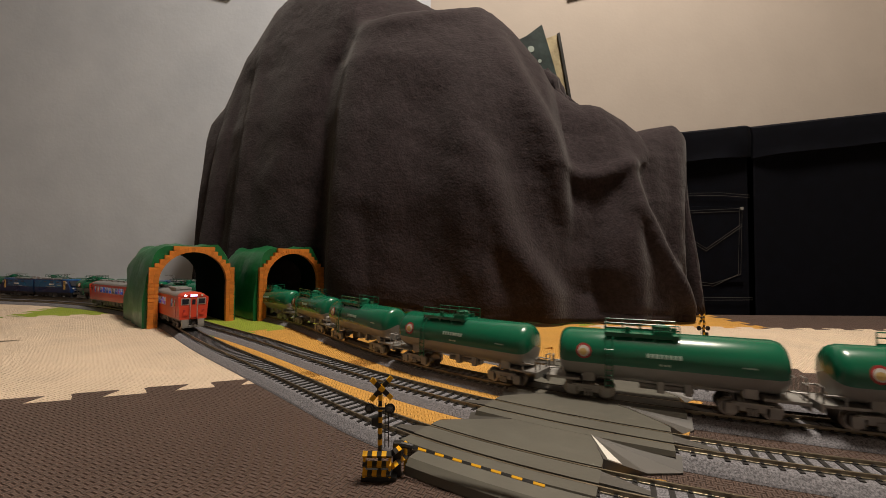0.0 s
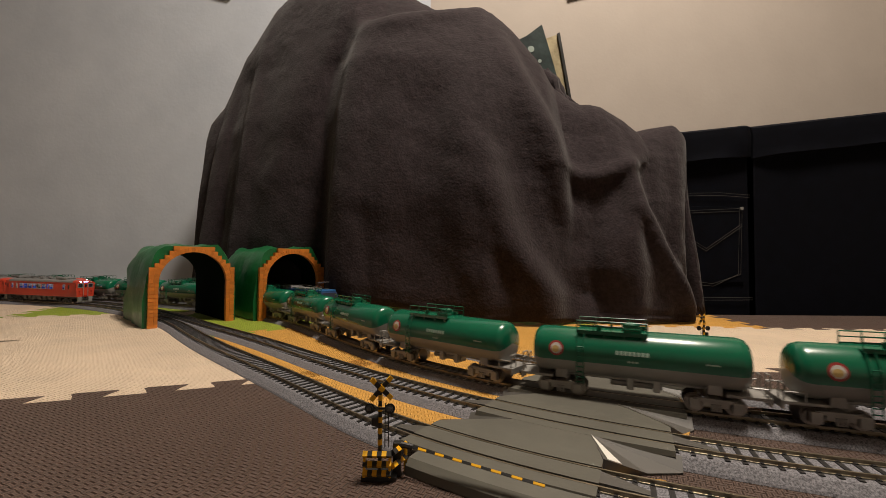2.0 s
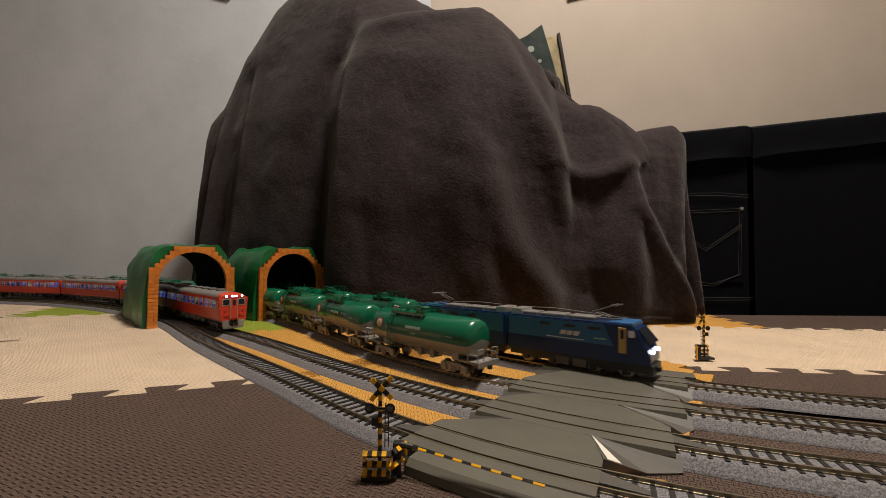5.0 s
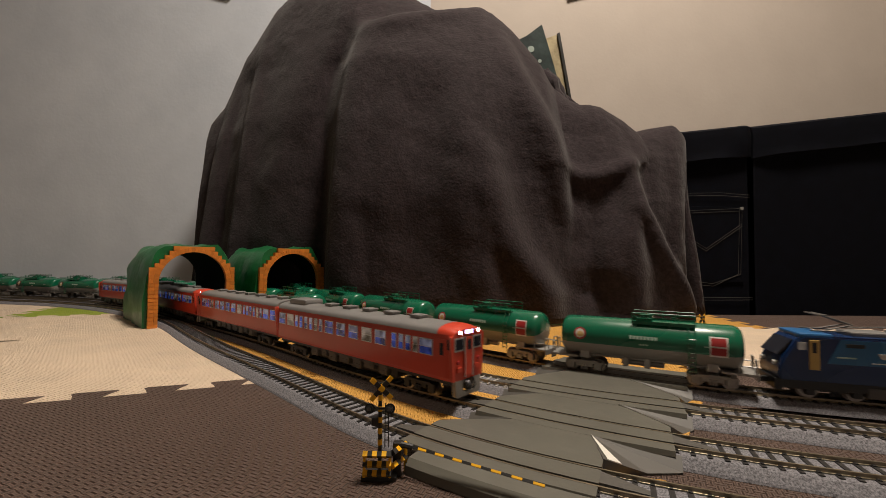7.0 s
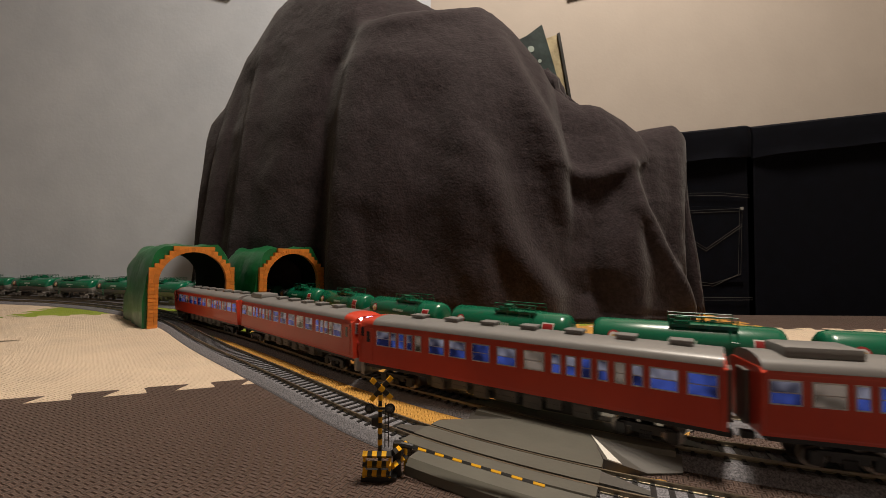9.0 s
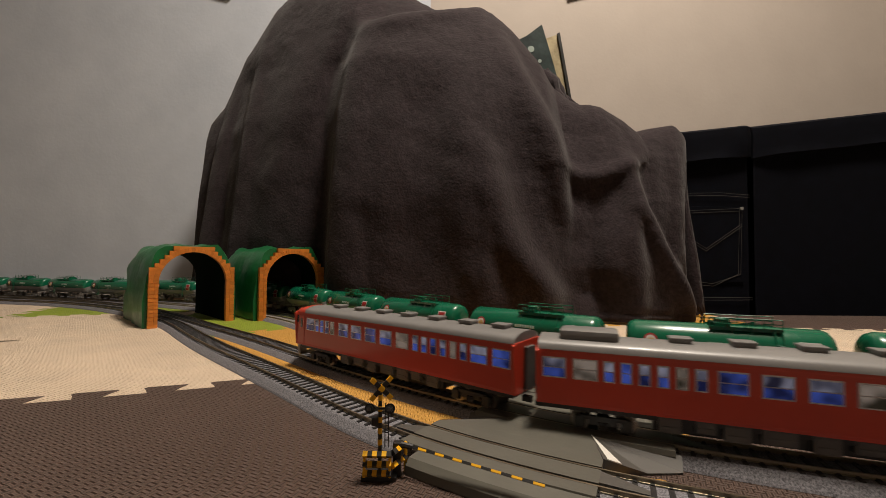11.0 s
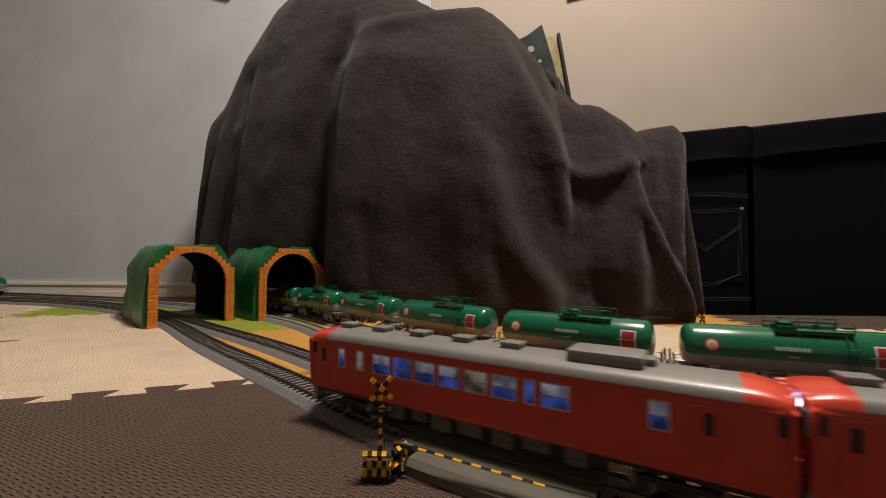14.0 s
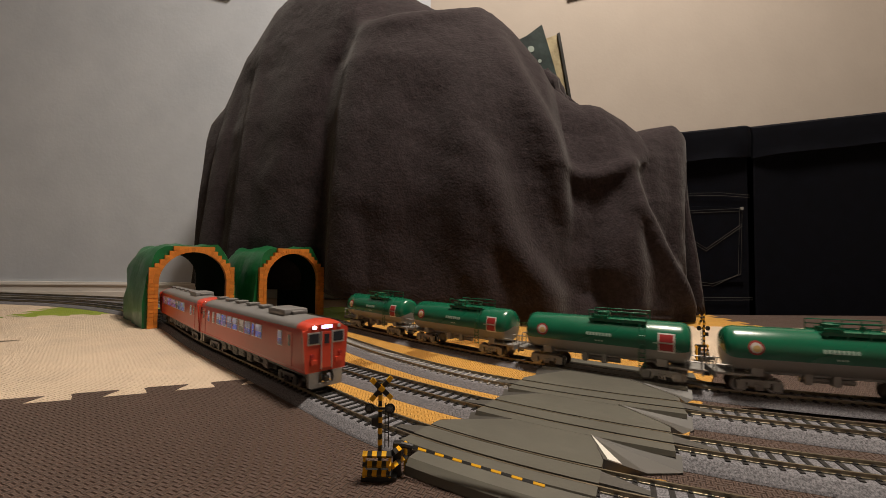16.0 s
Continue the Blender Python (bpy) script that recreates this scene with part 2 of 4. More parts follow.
    for o in (-GAUGE, GAUGE):
        part("rail", sweep(loop, 0, loop.length, [(o - 0.0009, 0.0070), (o - 0.0009, 0.0074), (o - 0.00035, 0.0077), (o - 0.00035, 0.0086), (o - 0.0006, 0.0088), (o - 0.0006, RAIL), (o + 0.0006, RAIL), (o + 0.0006, 0.0088), (o + 0.00035, 0.0086), (o + 0.00035, 0.0077), (o + 0.0009, 0.0074), (o + 0.0009, 0.0070)], 0.02, closed=True), M["rail"], tr)


# ---- room ----
def room():
    # the back wall in two halves, each with its light tinted in
    wl = link("wall_back", cube(-3.1, -0.05, 1.425, 1.51, -0.012, 2.4), M["wall"])
    tagged(wl, "textured wallpaper wall with white skirting, cool light tinted into its grey", "wall", kind="structure")
    wr = link("wall_cream", cube(-0.05, 2.6, 1.425, 1.51, -0.012, 2.4), M["wall_cream"])
    tagged(wr, "wallpapered wall above the denim covered sofa, warm light tinted into its cream", "wall", kind="structure")
    for nm, a in (("wall_west", (-3.18, -3.1, -2.2, 1.425)), ("wall_east", (2.6, 2.68, -2.2, 1.425)), ("wall_south", (-3.18, 2.68, -2.28, -2.2))):
        tagged(link(nm, cube(*a, -0.012, 2.4), M["wall_cream"]), "plain cream wallpaper room wall", "wall", kind="structure")
    tagged(link("ceiling", cube(-3.18, 2.68, -2.28, 1.51, 2.4, 2.46), M["ceiling"]), "plain white papered ceiling", "ceiling", kind="structure")
    tagged(link("floor", cube(-3.18, 2.68, -2.28, 1.51, -0.06, -0.0125), M["boards"]), "brown wooden floor under the foam mats", "floor", kind="structure")
    bm = bmesh.new()
    box(bm, -3.1, -0.05, 1.413, 1.4248, -0.010, 0.042, 0.002)
    box(bm, -3.1, -0.05, 1.409, 1.413, 0.030, 0.036, 0.0008)
    box(bm, -3.1, -0.05, 1.410, 1.413, -0.010, 0.009, 0.0008)
    tagged(link("baseboard", bm, M["white"]), "white moulded skirting board along the grey wall", "baseboard", kind="structure")
    lampo = empty("ceiling_lamp", "round white ceiling lamp giving warm light", "lamp")
    bm = bmesh.new()
    tube(bm, (*LAMP, 2.33), (*LAMP, 2.399), 0.26, 32)
    part("housing", bm, M["white"], lampo)
    bm = bmesh.new()
    tube(bm, (*LAMP, 2.318), (*LAMP, 2.3295), 0.24, 32)
    part("diffuser", bm, M["lamp_glow"], lampo, "glowing white diffuser")


room()


# ---- foam mats ----
TILE = 0.322


def edge(n=6, depth=0.019):
    """One dovetailed edge from (0, 0) to (TILE, 0)."""
    p, out = TILE / n, [(0.0, 0.0)]
    for i in range(n):
        a = i * p
        out += [(a + 0.30 * p, 0.0), (a + 0.28 * p, depth * 0.12), (a + 0.25 * p, depth * 0.4), (a + 0.18 * p, depth * 0.8), (a + 0.175 * p, depth * 0.93), (a + 0.21 * p, depth), (a + 0.79 * p, depth), (a + 0.825 * p, depth * 0.93), (a + 0.82 * p, depth * 0.8), (a + 0.75 * p, depth * 0.4), (a + 0.72 * p, depth * 0.12), (a + 0.70 * p, 0.0)]
    return out


def mat_mesh():
    e = edge()
    lo = e
    right = [(TILE + y, x) for x, y in e]
    hi = [(x, TILE + y) for x, y in e][::-1]
    hi = [(TILE, TILE)] + hi[:-1] + [(0.0, TILE)]
    left = [(y, x) for x, y in e][::-1]
    pts = lo + [(TILE, 0.0)] + right[1:] + hi + left[:-1]
    clean = [pts[0]]
    for q in pts[1:]:
        if math.hypot(q[0] - clean[-1][0], q[1] - clean[-1][1]) > 1e-5:
            clean.append(q)
    if math.hypot(clean[-1][0], clean[-1][1]) < 1e-5:
        clean.pop()
    c = TILE / 2
    return [(c + (x - c) * 0.9999, c + (y - c) * 0.9999) for x, y in clean]


def mats():
    outline = mat_mesh()
    meshes = {}
    words = {"brown": "dark brown", "beige": "beige", "orange": "orange yellow", "green": "lime green"}
    for colour in FOAM:
        bm = prism(outline, -0.010, 0.0, "z")
        me = bpy.data.meshes.new("foam_mat")
        bmesh.ops.recalc_face_normals(bm, faces=bm.faces)
        bmesh.ops.triangulate(bm, faces=[f for f in bm.faces if len(f.verts) > 4])
        bm.to_mesh(me)
        bm.free()
        me.materials.append(FOAM[colour])
        meshes[colour] = me

    def lay(colour, m):
        ob = new("foam_mat", meshes[colour])
        ob.matrix_world = m
        tagged(ob, "%s interlocking foam floor mat with woven texture" % words[colour], "floor mat", "interlocking foam mats")

    left = pose(0, 0, 0, 0, 0, 20)
    for i in range(-6, 3):
        for j in range(-5, 6):
            t, n = -0.674 + TILE / 6 * {2: 2, 0: 0, -1: 1}.get(i, -1) + TILE * j, 0.433 + TILE * i
            if i >= 0 and j > 2 or i == -1 and j > 2:
                continue
            c = left @ Vector((t, n, 0))
            far = left @ Vector((t + TILE, n + TILE + 0.017, 0))
            if far.y > 1.32 or c.x < -2.6 or c.x > 2.2 or c.y < -1.9:
                continue
            colour = "brown"
            if i >= 0:
                colour = {(0, 2): "orange", (1, 2): "green", (2, 0): "green", (2, 1): "beige"}.get((i, j), "beige")
            lay(colour, left @ Matrix.Translation((t, n, 0)))
    # odd mats laid under the curve, between the tracks
    for colour, x, y, turn in (("orange", -0.174, 0.397, -38), ("orange", -0.388, 0.613, -45), ("green", -0.616, 0.841, -45)):
        lay(colour, pose(x, y, 0.0012, 0, 0, turn))
    right = pose(0.60, 0.765, -0.0022, 0, 0, -4)
    for i in range(-3, 1):
        for j in range(-2, 4):
            if j == -2 and i < -1:
                continue
            colour = "brown" if i < -1 else ("beige" if i == -1 else ("orange" if j < 0 else "brown"))
            if j == -2:
                colour = {-1: "orange", 0: "green"}.get(i, colour)
            lay(colour, right @ Matrix.Translation((TILE * j, TILE * i, 0)))


mats()


# ---- tunnels ----
def tunnel(x, y, turn):
    """Toy tunnel, front at its own y = 0, running back along +y."""
    tn = empty("toy_tunnel", "green plastic toy railway tunnel with orange brick portal", "tunnel", "toy tunnels")
    W, R, SPRING, LENGTH = 0.069, 0.0545, 0.078, 0.200

    def inner(n=20):
        return [(-R, 0.0)] + [(-R, SPRING * i / 4) for i in range(1, 4)] + [(-R * math.cos(math.pi * i / n), SPRING + R * 1.02 * math.sin(math.pi * i / n)) for i in range(n + 1)] + [(R, SPRING * i / 4) for i in (3, 2, 1)] + [(R, 0.0)]

    def outer(k, m):
        out = []
        for i in range(m):
            a = math.pi * i / (m - 1)
            c, s = math.cos(a), math.sin(a)
            px = -0.0725 * (abs(c) ** 0.45) * (1 if c >= 0 else -1)
            pz = 0.147 * s ** 0.55
            g = noise.noise((px * 30 + turn, pz * 25, k * 1.7)) * 0.008 * (s + 0.15) + noise.noise((px * 70, pz * 60, k * 3.1)) * 0.0025 * s
            gx = noise.noise((px * 25, pz * 30 + 9, k * 1.3)) * 0.0065
            out.append((px + gx - 0.002 * (1 if c >= 0 else -1), max(0.0, pz + g * 1.2 - (0.003 if k in (0, 8) else 0))))
        out[0], out[-1] = (out[0][0], 0.0), (out[-1][0], 0.0)
        return out

    inn = inner()
    m = len(inn)
    bm = bmesh.new()
    ri, ro = [], []
    for k in range(9):
        yy = 0.009 + (LENGTH - 0.009) * k / 8
        ri.append([bm.verts.new((a * 1.02, yy, b * 1.01)) for a, b in inn])
        ro.append([bm.verts.new((a, yy, b)) for a, b in outer(k, m)])
    for k in range(8):
        for j in range(m - 1):
            # inner faces take the darkened green that stands in for shade
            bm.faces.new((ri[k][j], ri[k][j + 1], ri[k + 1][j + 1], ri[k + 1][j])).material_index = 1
            bm.faces.new((ro[k][j], ro[k + 1][j], ro[k + 1][j + 1], ro[k][j + 1]))
        for j in (0, m - 1):
            bm.faces.new((ri[k][j], ri[k + 1][j], ro[k + 1][j], ro[k][j]))
    for k in (0, 8):
        for j in range(m - 1):
            bm.faces.new((ri[k][j], ri[k][j + 1], ro[k][j + 1], ro[k][j]))
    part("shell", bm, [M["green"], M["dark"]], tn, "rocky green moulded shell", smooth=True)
    portal = part("portal", bmesh.new(), M["orange"], tn, "orange brick portal")
    # mortar backing of the portal, with a stepped outline
    steps = [(W, 0.0), (W, 0.106), (0.061, 0.106), (0.061, 0.1135), (0.054, 0.1135), (0.054, 0.121), (0.047, 0.121), (0.047, 0.1285), (0.040, 0.1285), (0.040, 0.136), (0.0335, 0.136), (0.0335, 0.1445)]
    outline = [(a - 0.001, max(0, b - 0.001)) for a, b in steps] + [(-a + 0.001, max(0, b - 0.001)) for a, b in reversed(steps)]
    hole = [(a * 1.01, b) for a, b in inn]
    bm = bmesh.new()
    for yy in (0.0001, 0.0095):
        po = [bm.verts.new((a, yy, b)) for a, b in outline]
        ph = [bm.verts.new((a, yy, b)) for a, b in hole]
        es = [bm.edges.new((po[i], po[i + 1])) for i in range(len(po) - 1)] + [bm.edges.new((ph[i], ph[i + 1])) for i in range(len(ph) - 1)]
        es += [bm.edges.new((po[0], ph[-1])), bm.edges.new((po[-1], ph[0]))]
        bmesh.ops.triangle_fill(bm, use_beauty=True, edges=es)
    bm.verts.ensure_lookup_table()
    n1 = len(outline) + len(hole)
    vs = list(bm.verts)
    ring = list(range(len(outline)))
    for a, b in zip(ring, ring[1:]):
        bm.faces.new((vs[a], vs[b], vs[n1 + b], vs[n1 + a]))
    rh = list(range(len(outline), n1))
    for a, b in zip(rh, rh[1:]):
        bm.faces.new((vs[a], vs[n1 + a], vs[n1 + b], vs[b]))
    part("mortar", bm, M["orange"], portal)

    def brick(name, bm):
        ob = part(name, bm, M["orange"], portal)
        return ob

    # ring of wedge bricks round the opening
    T = 0.0082
    nj, na = 12, 34
    for sgn in (-1, 1):
        for i in range(nj):
            z0 = SPRING * i / nj
            b = bmesh.new()
            a0, a1 = sorted((sgn * (R + 0.0003), sgn * (R + T * 0.75)))
            box(b, a0, a1, -0.0006, 0.006, z0 + 0.0004, z0 + SPRING / nj - 0.0006)
            brick("brick", b)
            if W - R - T * 0.75 > 0.003:
                b = bmesh.new()
                a0, a1 = sorted((sgn * (R + T * 0.75 + 0.0006), sgn * (W + 0.0004)))
                box(b, a0, a1, -0.0004 - 0.0004 * (i % 2), 0.006, z0 + 0.0006, z0 + SPRING / nj - 0.0006)
                brick("brick", b)
    for i in range(na):
        a0, a1 = math.pi * i / na + 0.007, math.pi * (i + 1) / na - 0.007
        q = [(-r * math.cos(a), SPRING + r * 1.01 * math.sin(a)) for r, a in ((R + 0.0003, a0), (R + 0.0003, a1), (R + T, a1), (R + T, a0))]
        brick("wedge_brick", prism(q, -0.0008, 0.006))
    z = SPRING
    rows = [(0.078, 0.0853, W), (0.0853, 0.0926, W), (0.0926, 0.0995, W), (0.0995, 0.106, W), (0.106, 0.1135, 0.061), (0.1135, 0.121, 0.054), (0.121, 0.1285, 0.047), (0.1285, 0.136, 0.040), (0.136, 0.1445, 0.0335)]
    for z0, z1, w in rows:
        h = z1 - SPRING
        lim = (R + T) ** 2 - max(0, (z0 - SPRING)) ** 2
        w0 = math.sqrt(lim) if lim > 0 else 0.0
        if w0 > 0.004:
            spans = [(w0 + 0.0006, w), (-w, -w0 - 0.0006)]
        else:
            spans = [(-w + 2 * w * i / 5, -w + 2 * w * (i + 1) / 5 - 0.0008) for i in range(5)]
        for a0, a1 in spans:
            if a1 - a0 < 0.0025:
                continue
            b = bmesh.new()
            box(b, a0, a1, -0.0006, 0.006, z0 + 0.0005, z1 - 0.0005)
            brick("brick", b)
    tn.matrix_world = pose(x, y, 0.0, 0, 0, turn)
    return tn


tunnel(-0.457, 0.750, 46)
tunnel(-0.3085, 0.8425, 46)


# ---- blanket, sofa, pictures ----
def blanket():
    top = [(-0.715, 0.02), (-0.71, 0.16), (-0.703, 0.393), (-0.687, 0.526), (-0.644, 0.577), (-0.578, 0.71), (-0.474, 0.852), (-0.40, 0.90), (-0.25, 0.885), (-0.12, 0.85), (-0.013, 0.784), (0.082, 0.77), (0.112, 0.752), (0.156, 0.708), (0.216, 0.628), (0.262, 0.555), (0.295, 0.512), (0.32, 0.492), (0.364, 0.483), (0.411, 0.45), (0.444, 0.421), (0.483, 0.43), (0.536, 0.439), (0.558, 0.42), (0.564, 0.296), (0.578, 0.164), (0.588, 0.02)]
    back = [(-0.72, 1.22), (-0.5, 1.19), (-0.25, 1.10), (0.1, 1.05), (0.25, 1.02), (0.34, 0.96), (0.62, 0.955)]
    hem = [(-0.72, 1.17), (-0.54, 1.085), (-0.42, 1.01), (-0.31, 0.945), (-0.25, 0.905), (-0.075, 0.84), (0.082, 0.777), (0.32, 0.775), (0.45, 0.82), (0.577, 0.915), (0.62, 0.94)]
    low = [(-0.72, 0.05), (-0.25, 0.052), (-0.075, 0.024), (0.06, 0.003), (0.62, 0.002)]
    # folds: line of (z, x) going down, depth, half-width
    edge_line = [(0.66, -0.195), (0.552, -0.223), (0.456, -0.236), (0.325, -0.238), (0.197, -0.242), (0.04, -0.252)]
    ridge_line = [(0.40, 0.060), (0.329, 0.103), (0.266, 0.116), (0.20, 0.131), (0.135, 0.163), (0.06, 0.220)]
    shoulder = [(0.66, 0.130), (0.612, 0.148), (0.52, 0.178), (0.446, 0.209), (0.364, 0.239), (0.310, 0.246)]
    arm_line = [(0.33, 0.400), (0.229, 0.412), (0.149, 0.448), (0.03, 0.528)]
    folds = [([(z, x - 0.035) for z, x in edge_line], -0.034, 0.030), ([(z, x + 0.045) for z, x in edge_line], 0.014, 0.035),
             ([(0.74, -0.49), (0.363, -0.508), (0.04, -0.515)], 0.014, 0.03), ([(0.60, -0.36), (0.30, -0.40), (0.04, -0.41)], 0.012, 0.05), ([(0.62, -0.565), (0.04, -0.585)], -0.016, 0.022),
             ([(z, x - 0.012) for z, x in ridge_line], 0.016, 0.040), ([(z, x - 0.02) for z, x in shoulder], 0.016, 0.035),
             ([(z, x - 0.012) for z, x in arm_line], 0.034, 0.022), ([(0.30, 0.386), (0.159, 0.375), (0.04, 0.38)], 0.020, 0.020),
             ([(0.26, 0.325), (0.168, 0.300), (0.103, 0.300), (0.04, 0.315)], -0.030, 0.030), ([(0.27, 0.215), (0.20, 0.235), (0.12, 0.255), (0.06, 0.265)], -0.026, 0.045),
             ([(0.50, -0.031), (0.274, -0.035), (0.10, -0.050)], -0.012, 0.05), ([(0.62, -0.105), (0.315, -0.115), (0.098, -0.136)], 0.012, 0.05), ([(0.52, 0.03), (0.38, 0.04), (0.10, 0.06)], 0.010, 0.04),
             ([(0.42, 0.52), (0.22, 0.505), (0.10, 0.49)], 0.016, 0.022), ([(0.14, 0.10), (0.04, 0.13)], -0.010, 0.02), ([(0.16, -0.17), (0.04, -0.18)], 0.007, 0.018), ([(0.24, 0.555), (0.04, 0.56)], -0.014, 0.008)]
    # laps: where the cloth to the east of a line stands proud of (or behind) the rest
    laps = [(edge_line, 0.055, 0.009, 0.24), ([(0.70, -0.506), (0.552, -0.517), (0.363, -0.521), (0.04, -0.526)], 0.016, 0.006, 0.15), ([(0.57, -0.612), (0.543, -0.618), (0.376, -0.639), (0.04, -0.660)], 0.045, 0.006, 0.3),
            (ridge_line, -0.036, 0.022, 0.13), (shoulder, -0.060, 0.011, 0.16), (arm_line, -0.030, 0.010, 0.06), ([(0.42, 0.556), (0.29, 0.540), (0.18, 0.512), (0.05, 0.545)], -0.045, 0.005, 0.2)]
    swag_line = [(0.235, 0.328), (0.255, 0.312), (0.275, 0.302), (0.309, 0.298), (0.353, 0.307), (0.407, 0.330), (0.44, 0.352)]
    crest = [(-0.30, 0.78), (-0.261, 0.747), (-0.225, 0.700), (-0.189, 0.681), (-0.115, 0.694), (0.0, 0.722), (0.10, 0.76)]

    def lerp(tab, x):
        return float(np.interp(x, [q[0] for q in tab], [q[1] for q in tab]))

    bm = bmesh.new()
    NX, NV = 290, 150
    grid = []
    for i in range(NX + 1):
        x = -0.715 + 1.303 * i / NX
        zt, yb, yf, zl = lerp(top, x), lerp(back, x), lerp(hem, x), lerp(low, x)
        zt = max(zt, zl + 0.015)
        col = []
        for j in range(NV + 1):
            v = j / NV * 1.22
            if v <= 1:
                a = v * math.pi / 2
                z = zl + (zt - zl) * math.sin(a) ** 0.92
                y = yf + (yb - yf) * (1 - math.cos(a)) ** 1.15
            else:
                z = zt - (v - 1) / 0.22 * min(0.12, (zt - zl) * 0.5)
                y = yb + (v - 1) * 0.5
            d, dx = 0.0, 0.0
            for path, amp, w in folds:
                hi, lo_ = path[0][0], path[-1][0]
                xc = float(np.interp(z, [q[0] for q in reversed(path)], [q[1] for q in reversed(path)]))
                u = (x - xc) / (w * (1.0 + 0.25 * noise.noise((z * 6, w * 90, 3))))
                if abs(u) < 3:
                    fade = min(1, max(0, (hi + 0.05 - z) / 0.12)) * min(1, max(0, (z - lo_ + 0.14) / 0.14))
                    d += amp * math.exp(-u * u) * fade
            edge_fade = min(1, (x + 0.715) / 0.05, (0.588 - x) / 0.03)
            up = min(1, max(0, 1.05 - v))
            d = d * max(0, edge_fade) * (0.25 + 0.75 * up)
            # one edge of cloth lying over the next
            for path, amp, w, run_ in laps:
                xc = float(np.interp(z, [q[0] for q in reversed(path)], [q[1] for q in reversed(path)]))
                u = x - xc
                if u > -0.1:
                    fade = min(1, max(0, (path[0][0] + 0.04 - z) / 0.14)) * min(1, max(0, (z - path[-1][0] + 0.2) / 0.2))
                    d += fade * amp * 0.5 * (1 + math.tanh(u / w)) * math.exp(-(max(u, 0) / run_) ** 2) * max(0, edge_fade) * up
            # the east face of the main hump leans back as it rises
            d -= 0.085 * math.exp(-((x - 0.13) / 0.11) ** 2) * min(1.0, max(0.0, z - 0.27) / 0.36) * up
            # swag between the two humps of the low part: a lip with a dish above and a hollow below
            if 0.225 < x < 0.46:
                k = min(1.0, (x - 0.225) / 0.03, (0.46 - x) / 0.06)
                a = z - lerp(swag_line, x)
                d += k * up * (0.016 * math.exp(-(a / 0.018) ** 2) - 0.050 * min(1.0, max(0.0, a) / 0.10) - 0.020 * math.exp(-((a + 0.055) / 0.045) ** 2))
            # the front hump ends in a rounded crest, the cloth behind it lies further back
            if -0.30 < x < 0.10:
                k = min(1.0, max(0.0, x + 0.215) / 0.07, (0.10 - x) / 0.10)
                a = z - lerp(crest, x)
                d += k * (-0.045 * 0.5 * (1 + math.tanh(a / 0.018)) + 0.012 * math.exp(-((a + 0.03) / 0.030) ** 2))
            d += 0.010 * noise.noise((x * 7, z * 5, 2.0)) + 0.003 * noise.noise((x * 22, z * 14, 5.0)) + 0.0012 * noise.noise((x * 18 + z * 24, z * 7 - x * 5, 9.0)) + 0.0014 * noise.noise((x * 70, z * 70, 1.0))
            if v <= 1 and 0.012 < z - zl < 0.017:
                d -= 0.003
            col.append(bm.verts.new((x + 0.4 * d * noise.noise((x * 3, z * 3, 8)), y - d, max(0.001, z + 0.006 * noise.noise((x * 9, 4, 1)) * up))))
        grid.append(col)
    for i in range(NX):
        for j in range(NV):
            bm.faces.new((grid[i][j], grid[i + 1][j], grid[i + 1][j + 1], grid[i][j + 1]))
    ob = link("blanket", bm, M["fleece"], smooth=True)
    tagged(ob, "dark grey fleece blanket draped over a bulky shape", "blanket")
    sd = ob.modifiers.new("thickness", "SOLIDIFY")
    sd.thickness, sd.offset = 0.006, 1
    # bunched cloth behind the shoulder
    for k, (p, q, r) in enumerate((((0.225, 1.01, 0.600), (0.318, 1.00, 0.500), 0.017), ((0.235, 0.99, 0.575), (0.300, 0.985, 0.490), 0.020), ((0.25, 1.02, 0.60), (0.335, 1.02, 0.505), 0.012))):
        p, q = Vector(p), Vector(q)
        side = (q - p).cross(Vector((0, 1, 0))).normalized()
        rings = []
        bm = bmesh.new()
        for i in range(17):
            f = i / 16
            c = p.lerp(q, f) + side * 0.010 * math.sin(f * 5 + k)
            w = r * (0.75 + 0.5 * math.sin(math.pi * f)) * (1 + 0.3 * noise.noise((f * 5, k, 1)))
            rings.append([bm.verts.new(c + side * w * math.cos(a) + Vector((0, 1.4 * w * math.sin(a), 0))) for a in [2 * math.pi * j / 12 for j in range(12)]])
        for a, b in zip(rings, rings[1:]):
            for j in range(12):
                bm.faces.new((a[j], a[(j + 1) % 12], b[(j + 1) % 12], b[j]))
        for r in (rings[0], rings[-1]):
            bm.faces.new(r)
        part("bunched_fold", bm, M["fleece"], ob, smooth=True)
    return ob


blanket()


